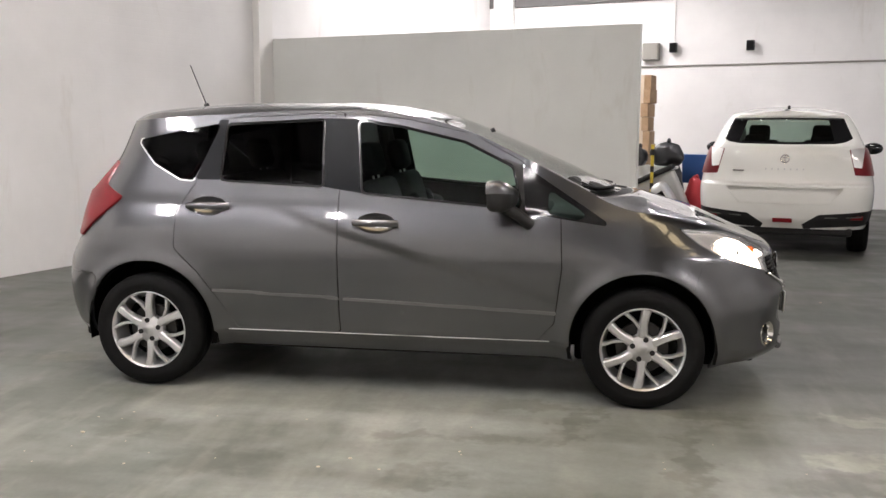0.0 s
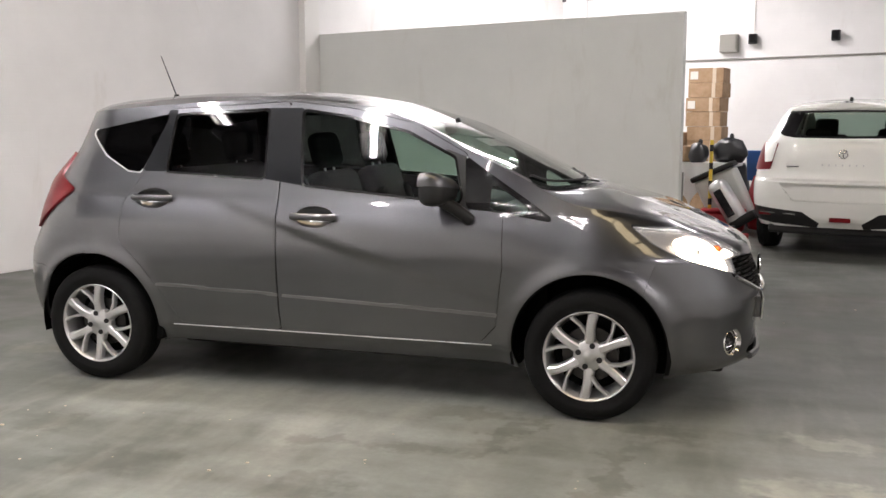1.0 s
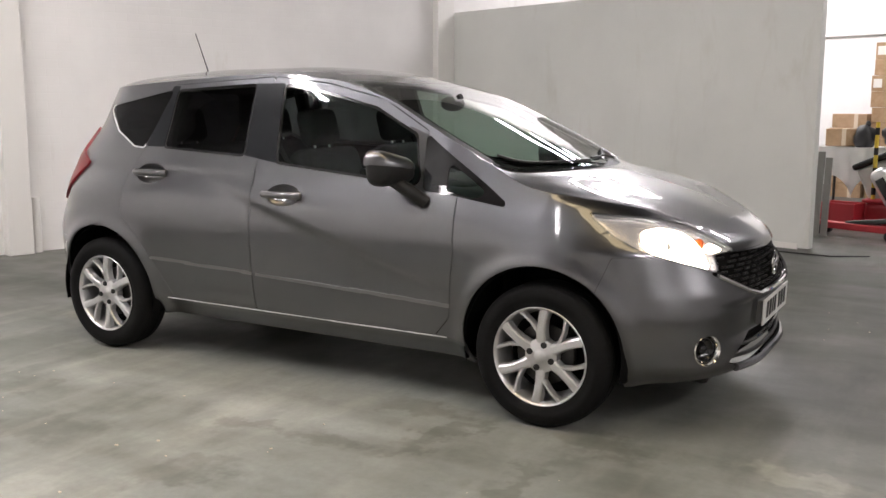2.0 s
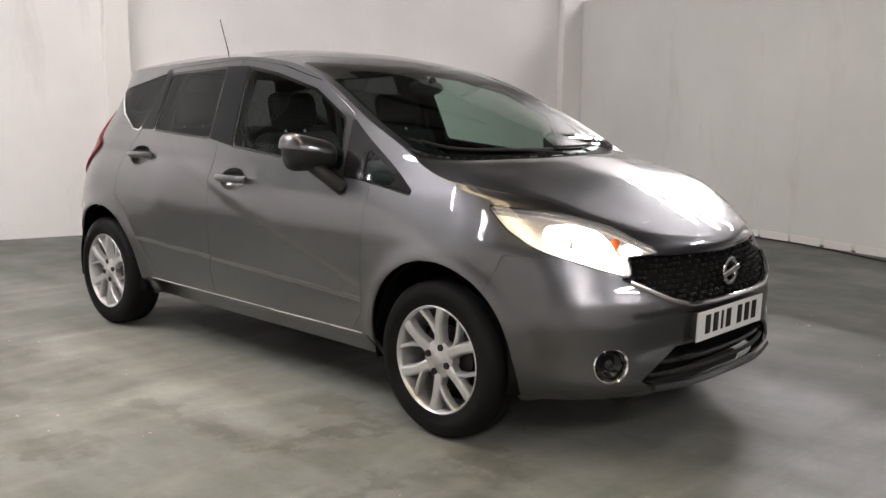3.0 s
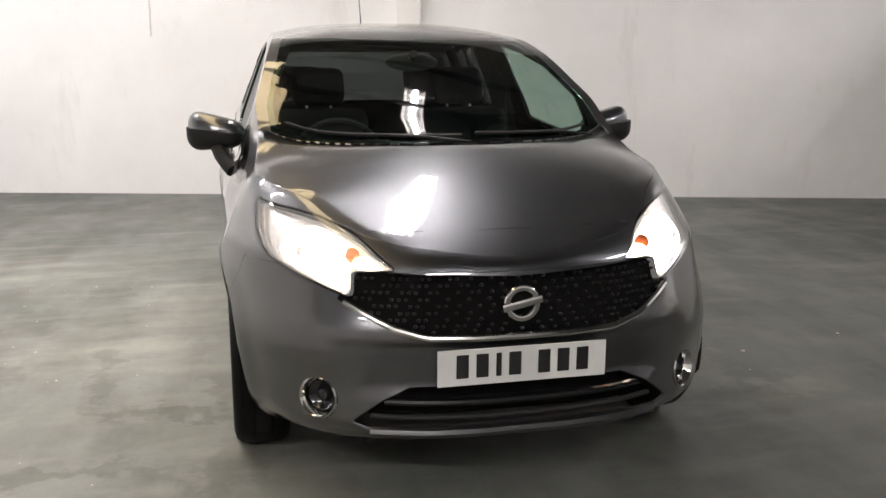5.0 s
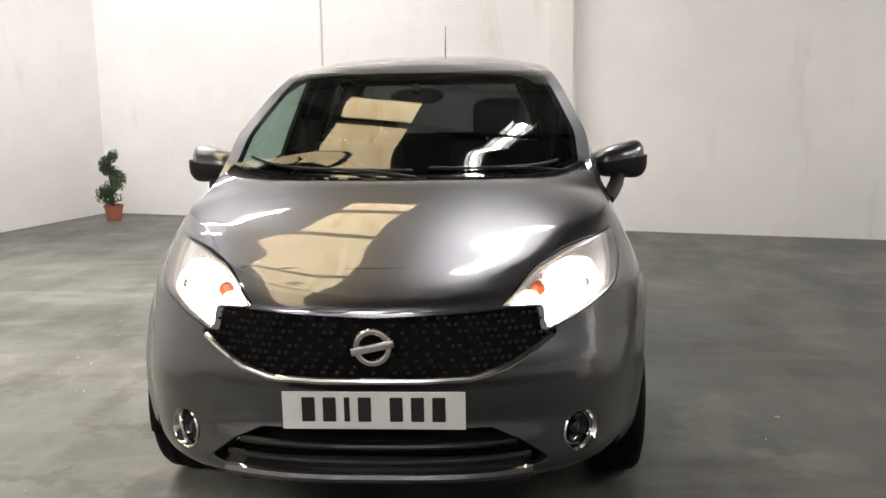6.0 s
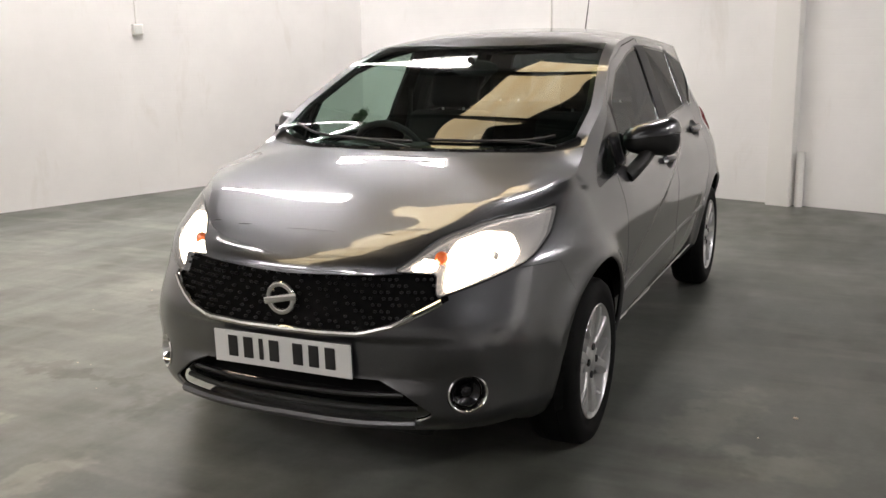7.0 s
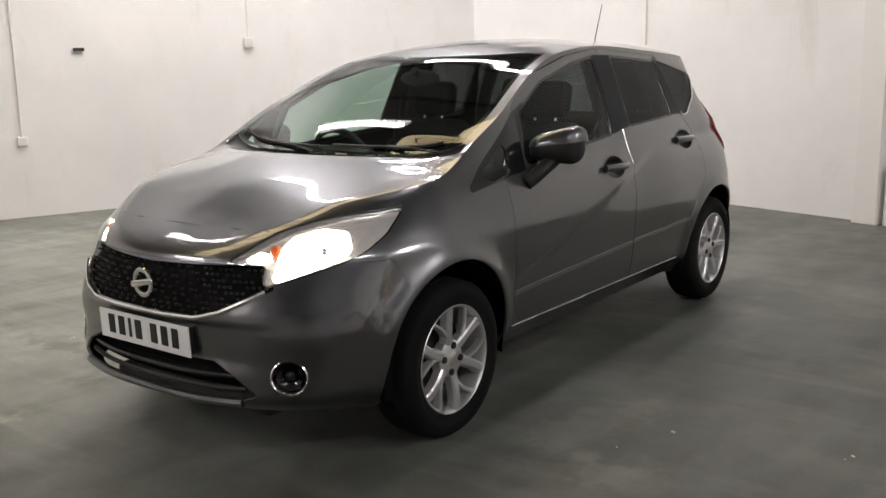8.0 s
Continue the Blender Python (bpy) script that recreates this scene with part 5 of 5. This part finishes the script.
part("badge", bm, CHROME, suv, "chrome round badge", pose(-2.06, 0, 1.045, 0, 0, 90), True)
for k in range(7):
    part("letter_bar", box((0.006, 0.014, 0.020), (-2.058, 0.19 - 0.063 * k, 0.935), 0.003), SATIN, suv, "small satin grey bar")
part("script_bar", box((0.006, 0.12, 0.012), (-2.057, 0.47, 0.915), 0.003), CHROME, suv, "small chrome bar")
part("aerial", box((0.10, 0.03, 0.05), (-1.55, 0, 1.59), 0.012), BLACK, suv, "black shark-fin aerial")
part("washer", box((0.03, 0.03, 0.02), (-1.80, 0.02, 1.558), 0.005), BLACK, suv)
part("underbody", box((3.6, 1.45, 0.12), (0, 0, 0.30), 0.03), DARK, suv, "dark underbody")
part("bumper_skirt", box((0.30, 1.4, 0.10), (-1.80, 0, 0.27), 0.03), BLACK, suv, "black lower bumper")
w2 = make_wheel(suv)
w2.matrix_basis = pose(1.28, 0.775, 0.33) @ Matrix.Scale(1.08, 4)
for x, s in ((1.28, -1), (-1.32, 1), (-1.32, -1)):
    copy_thing(w2, pose(x, s * 0.775, 0.33, 0, 0, 0 if s > 0 else 180))
for x in (1.28, -1.32):
    for s in (1, -1):
        bm = bmesh.new()
        rows = []
        for a in np.linspace(radians(-6), radians(186), 20):
            rows.append([bm.verts.new((x + r * math.cos(a), s * y, 0.34 + r * math.sin(a))) for r, y in ((0.37, 0.86), (0.385, 0.55), (0.05, 0.53))])
        for a, b in zip(rows, rows[1:]):
            for i in range(2):
                bm.faces.new((a[i], a[i + 1], b[i + 1], b[i]))
        part("arch_liner", bm, DARK, suv)

# ---------------------------------------------------------------- stored things behind the partition
CARD = material("cardboard", (0.36, 0.23, 0.13), 0.8)
c = coords(CARD)
r = ramp(CARD, noise_of(CARD, c, 9, 5), "Fac", [(0.3, (0.30, 0.19, 0.10)), (0.7, (0.42, 0.28, 0.17))])
link(CARD, r, "Color", CARD.node_tree.nodes["Principled BSDF"], "Base Color")
TAPE = material("packing_tape", (0.62, 0.52, 0.40), 0.4)
LABEL = material("paper_label", (0.72, 0.70, 0.66), 0.7)
RED = material("red_plastic", (0.42, 0.02, 0.03), 0.4)
BLUE = material("blue_plastic", (0.03, 0.10, 0.30), 0.4)
GREYP = material("grey_plastic", (0.42, 0.42, 0.40), 0.45)
YELLOW = material("yellow_paint", (0.62, 0.45, 0.04), 0.5)
SACK = material("black_sack", (0.015, 0.015, 0.017), 0.35)
rng = random.Random(4)
z = 0.0
for k in range(10):
    h = 0.205 + 0.025 * rng.random()
    o = tagged(part("cardboard_box", box((0.54, 0.42, h - 0.004), (0, 0, h / 2), 0.006), CARD, None, "", HALL @ pose(-1.36 + 0.04 * (rng.random() - 0.5), 10.5 + 0.04 * rng.random(), z, 0, 0, 6 * rng.random() - 3)),
               "brown cardboard box taped shut, in a stack", "box", "cardboard boxes")
    part("tape", box((0.06, 0.424, h - 0.002), (0.13, 0, h / 2), 0.006), TAPE, o, "pale packing tape")
    if k in (9, 7):
        part("label", box((0.12, 0.003, 0.12), (-0.18, -0.213, h / 2), 0.001), LABEL, o, "white paper label")
    z += h
z = 0.0
for k in range(6):
    o = tagged(part("cardboard_box", box((0.50, 0.42, 0.196), (0, 0, 0.098), 0.006), CARD, None, "", HALL @ pose(-1.94 + 0.03 * k % 0.05, 10.45, z, 0, 0, 3 - k)), "brown cardboard box taped shut, in a lower stack", "box", "cardboard boxes")
    part("tape", box((0.06, 0.424, 0.198), (0.1, 0, 0.098), 0.006), TAPE, o, "pale packing tape")
    z += 0.2

table = tagged(part("folding_table", box((1.0, 0.6, 0.05), (-0.62, 7.75, 0.82), 0.012), PLATE, None, "", HALL), "white plastic folding table", "table")
for du in (-0.44, 0.44):
    for dv in (-0.24, 0.24):
        part("leg", add_tube(bmesh.new(), (-0.62 + du, 7.75 + dv, 0), (-0.62 + du, 7.75 + dv, 0.80), 0.016), DISC, table)

post = tagged(part("hazard_post", add_tube(bmesh.new(), (0, 0, 0.03), (0, 0, 1.14), 0.022), YELLOW, None, "", HALL @ pose(-0.31, 7.3, 0), True), "yellow and black striped hazard post", "post")
for k in range(5):
    part("band", add_tube(bmesh.new(), (0, 0, 0.12 + 0.22 * k), (0, 0, 0.20 + 0.22 * k), 0.0235), BLACK, post, "black band")
part("base", add_tube(bmesh.new(), (0, 0, 0), (0, 0, 0.04), 0.15, 0.12, 20), BLACK, post, "black rubber base")

case = tagged(part("storage_trunk", box((0.52, 0.42, 0.62), (0, 0, 0.33), 0.05, 3), GREYP, None, "", HALL @ pose(-0.07, 7.62, 0.13, 0, -25, 8), True), "tilted grey plastic storage trunk", "trunk")
part("lid", box((0.56, 0.46, 0.07), (0, 0, 0.67), 0.025, 3), BLACK, case, "black lid", soft=True)
part("handle", bar_along([(-0.1, -0.22, 0.5), (-0.1, -0.27, 0.5), (0.1, -0.27, 0.5), (0.1, -0.22, 0.5)], 0.012), BLACK, case)
vac = tagged(part("vacuum_cleaner", box((0.22, 0.30, 0.60), (0, 0, 0.32), 0.09, 4), ALLOY, None, "", HALL @ pose(0.12, 7.18, 0.12, 0, -33, 0), True), "silver and black upright vacuum cleaner, leaning", "vacuum cleaner")
part("front_panel", box((0.10, 0.02, 0.36), (0, -0.155, 0.32), 0.008), BLACK_GLOSS, vac, "black front panel")
part("foot", box((0.34, 0.30, 0.10), (0.08, 0, 0.04), 0.03), BLACK, vac, soft=True)


def sack(u, v, zz, size, label, mat=SACK):
    bm = add_ball(bmesh.new(), (0, 0, 0), size, 12)
    for q in bm.verts:
        k = noise.noise(q.co * 9 + Vector((u * 5, v, zz)))
        q.co *= 1 + 0.25 * k
        q.co.z = max(q.co.z, -size[2] * 0.75)
    o = tagged(part("bag", bm, mat, None, "", HALL @ pose(u, v, zz + size[2] * 0.75), True), label, "bag")
    part("knot", add_ball(bmesh.new(), (0.02, 0, size[2] * 1.0), (0.03, 0.03, 0.04), 6), mat, o)


sack(-0.58, 7.65, 0.845, (0.12, 0.13, 0.15), "crumpled black bag on the folding table")
sack(-0.24, 7.85, 0.845, (0.22, 0.16, 0.19), "crumpled black bag on the folding table")
sack(-0.25, 8.30, 0.0, (0.18, 0.18, 0.48), "large stuffed black sack on the floor")
sack(0.14, 7.90, 0.0, (0.16, 0.14, 0.40), "stuffed red cloth bag on the floor", RED)
crate = tagged(part("crate", box((0.40, 0.30, 0.03), (0, 0, 0.015), 0.004), RED, None, "", HALL @ pose(-0.50, 6.95, 0)), "open red plastic crate on the floor", "crate")
for a, b, w, d in ((0, 0.14, 0.40, 0.02), (0, -0.14, 0.40, 0.02), (0.19, 0, 0.02, 0.26), (-0.19, 0, 0.02, 0.26)):
    part("side_panel", box((w, d, 0.24), (a, b, 0.15), 0.004), RED, crate)
tub = tagged(part("red_tub", box((0.50, 0.34, 0.26), (0, 0, 0.13), 0.06, 3), RED, None, "", HALL @ pose(-0.16, 7.42, 0.0, 0, 0, 12), True), "red plastic tub with a lid under the table", "tub")
part("lid", box((0.54, 0.38, 0.04), (0, 0, 0.275), 0.018, 2), RED, tub, soft=True)
jack = tagged(part("trolley_jack", box((0.95, 0.10, 0.07), (0, 0, 0.10), 0.012), RED, None, "", HALL @ pose(-0.02, 6.25, 0, 0, 0, -6)), "long low red trolley jack on the floor", "trolley jack")
for du in (-0.38, 0.38):
    for dv in (-0.09, 0.09):
        part("wheel", add_tube(bmesh.new(), (du, dv - 0.02, 0.05), (du, dv + 0.02, 0.05), 0.05, sides=16), BLACK, jack, "black castor", soft=True)
part("arm", box((0.46, 0.06, 0.05), (0.10, 0, 0.16), 0.012, 2, (0, -8, 0)), DISC, jack, "grey steel lifting arm")
WEATHERED = wall_mat("weathered_board", (0.22, 0.215, 0.20), False)
for k, (du, tall, lean) in enumerate(((-0.055, 0.92, 4), (0.02, 0.86, 5), (0.09, 0.80, 3))):
    tagged(part("timber_board", box((0.066, 0.028, tall), (0, 0, tall / 2), 0.004), WEATHERED, None, "", HALL @ pose(-0.37 + du, 5.98 + 0.035 * k, 0.0, -lean, 0, 8)),
           "weathered grey timber board standing behind the partition", "board", "timber boards")
rows = []
for a in np.linspace(-0.52, 0.52, 41):
    hem = 0.30 + 0.22 * abs(math.sin(a * 7.3)) ** 0.7
    rows.append([(a, -0.318 + 0.012 * math.sin(a * 31 + 4 * z_), z_) for z_ in np.linspace(0.85, hem, 9)])
drape = skin_mesh("table_cover", sheet(np.array(rows)), 0.008)
tagged(place("table_cover", drape, PLATE, None, "", HALL @ pose(-0.62, 7.75, 0)), "white plastic sheet draped over the folding table", "table cover")
tagged(part("floor_cable", bar_along([(-2.9, 4.94, 0.007), (-2.0, 4.90, 0.007), (-1.2, 4.93, 0.007), (-0.6, 4.84, 0.007), (-0.1, 4.74, 0.007), (0.35, 4.80, 0.007), (0.60, 5.05, 0.007)], 0.006), BLACK, None, "", HALL), "thin black cable lying along the partition", "cable")
o = tagged(part("cardboard_box", box((0.40, 0.30, 0.20), (0, 0, 0.10), 0.006), CARD, None, "", HALL @ pose(-0.86, 7.78, 0.850, 0, 0, 14)), "brown cardboard box on the folding table", "box", "cardboard boxes")
part("tape", box((0.05, 0.304, 0.202), (0, 0, 0.10), 0.006), TAPE, o, "pale packing tape")
chair = tagged(part("plastic_chair", box((0.42, 0.42, 0.03), (0, 0, 0.45), 0.012), BLUE, None, "", HALL @ pose(0.15, 8.3, 0, 0, 0, 170), True), "blue plastic stacking chair", "chair")
part("backrest", box((0.42, 0.03, 0.40), (0, 0.20, 0.80), 0.014, 2, (-8, 0, 0)), BLUE, chair, soft=True)
for du in (-0.18, 0.18):
    for dv in (-0.18, 0.18):
        part("leg", add_tube(bmesh.new(), (du, dv, 0), (du * 0.9, dv * 0.9, 0.44), 0.012), DISC, chair)
bin_ = tagged(part("wheelie_bin", add_lathe(bmesh.new(), [(0.0001, 0.02), (0.22, 0.02), (0.29, 0.80), (0.31, 0.80), (0.31, 0.84), (0.0001, 0.84)], "z", 4), BLUE, None, "", HALL @ pose(2.78, 7.9, 0, 0, 0, 45)), "blue plastic bin with a closed lid", "bin")
part("lid", box((0.46, 0.46, 0.05), (0, 0, 0.865), 0.02, 2, (0, 0, 45)), BLUE, bin_)
sack(2.78, 7.9, 0.89, (0.13, 0.12, 0.08), "red cloth bag on the blue bin", RED)

# crumbs and grit lying about on the floor
rng = random.Random(12)
bm = bmesh.new()
for k in range(44):
    x, y = (rng.uniform(-1.4, 2.6), rng.uniform(-2.3, -1.2)) if k < 30 else (rng.uniform(-0.5, 3.2), rng.uniform(1.0, 2.6))
    r = 0.003 + 0.007 * rng.random() ** 2
    bmesh.ops.create_icosphere(bm, subdivisions=1, radius=r, matrix=pose(x, y, r * 0.35, 0, 0, 360 * rng.random()) @ Matrix.Diagonal((1.3, 0.9, 0.5, 1)))
tagged(part("floor_grit", bm, TAPE), "pale crumbs and grit scattered on the floor", "grit", kind="stuff")
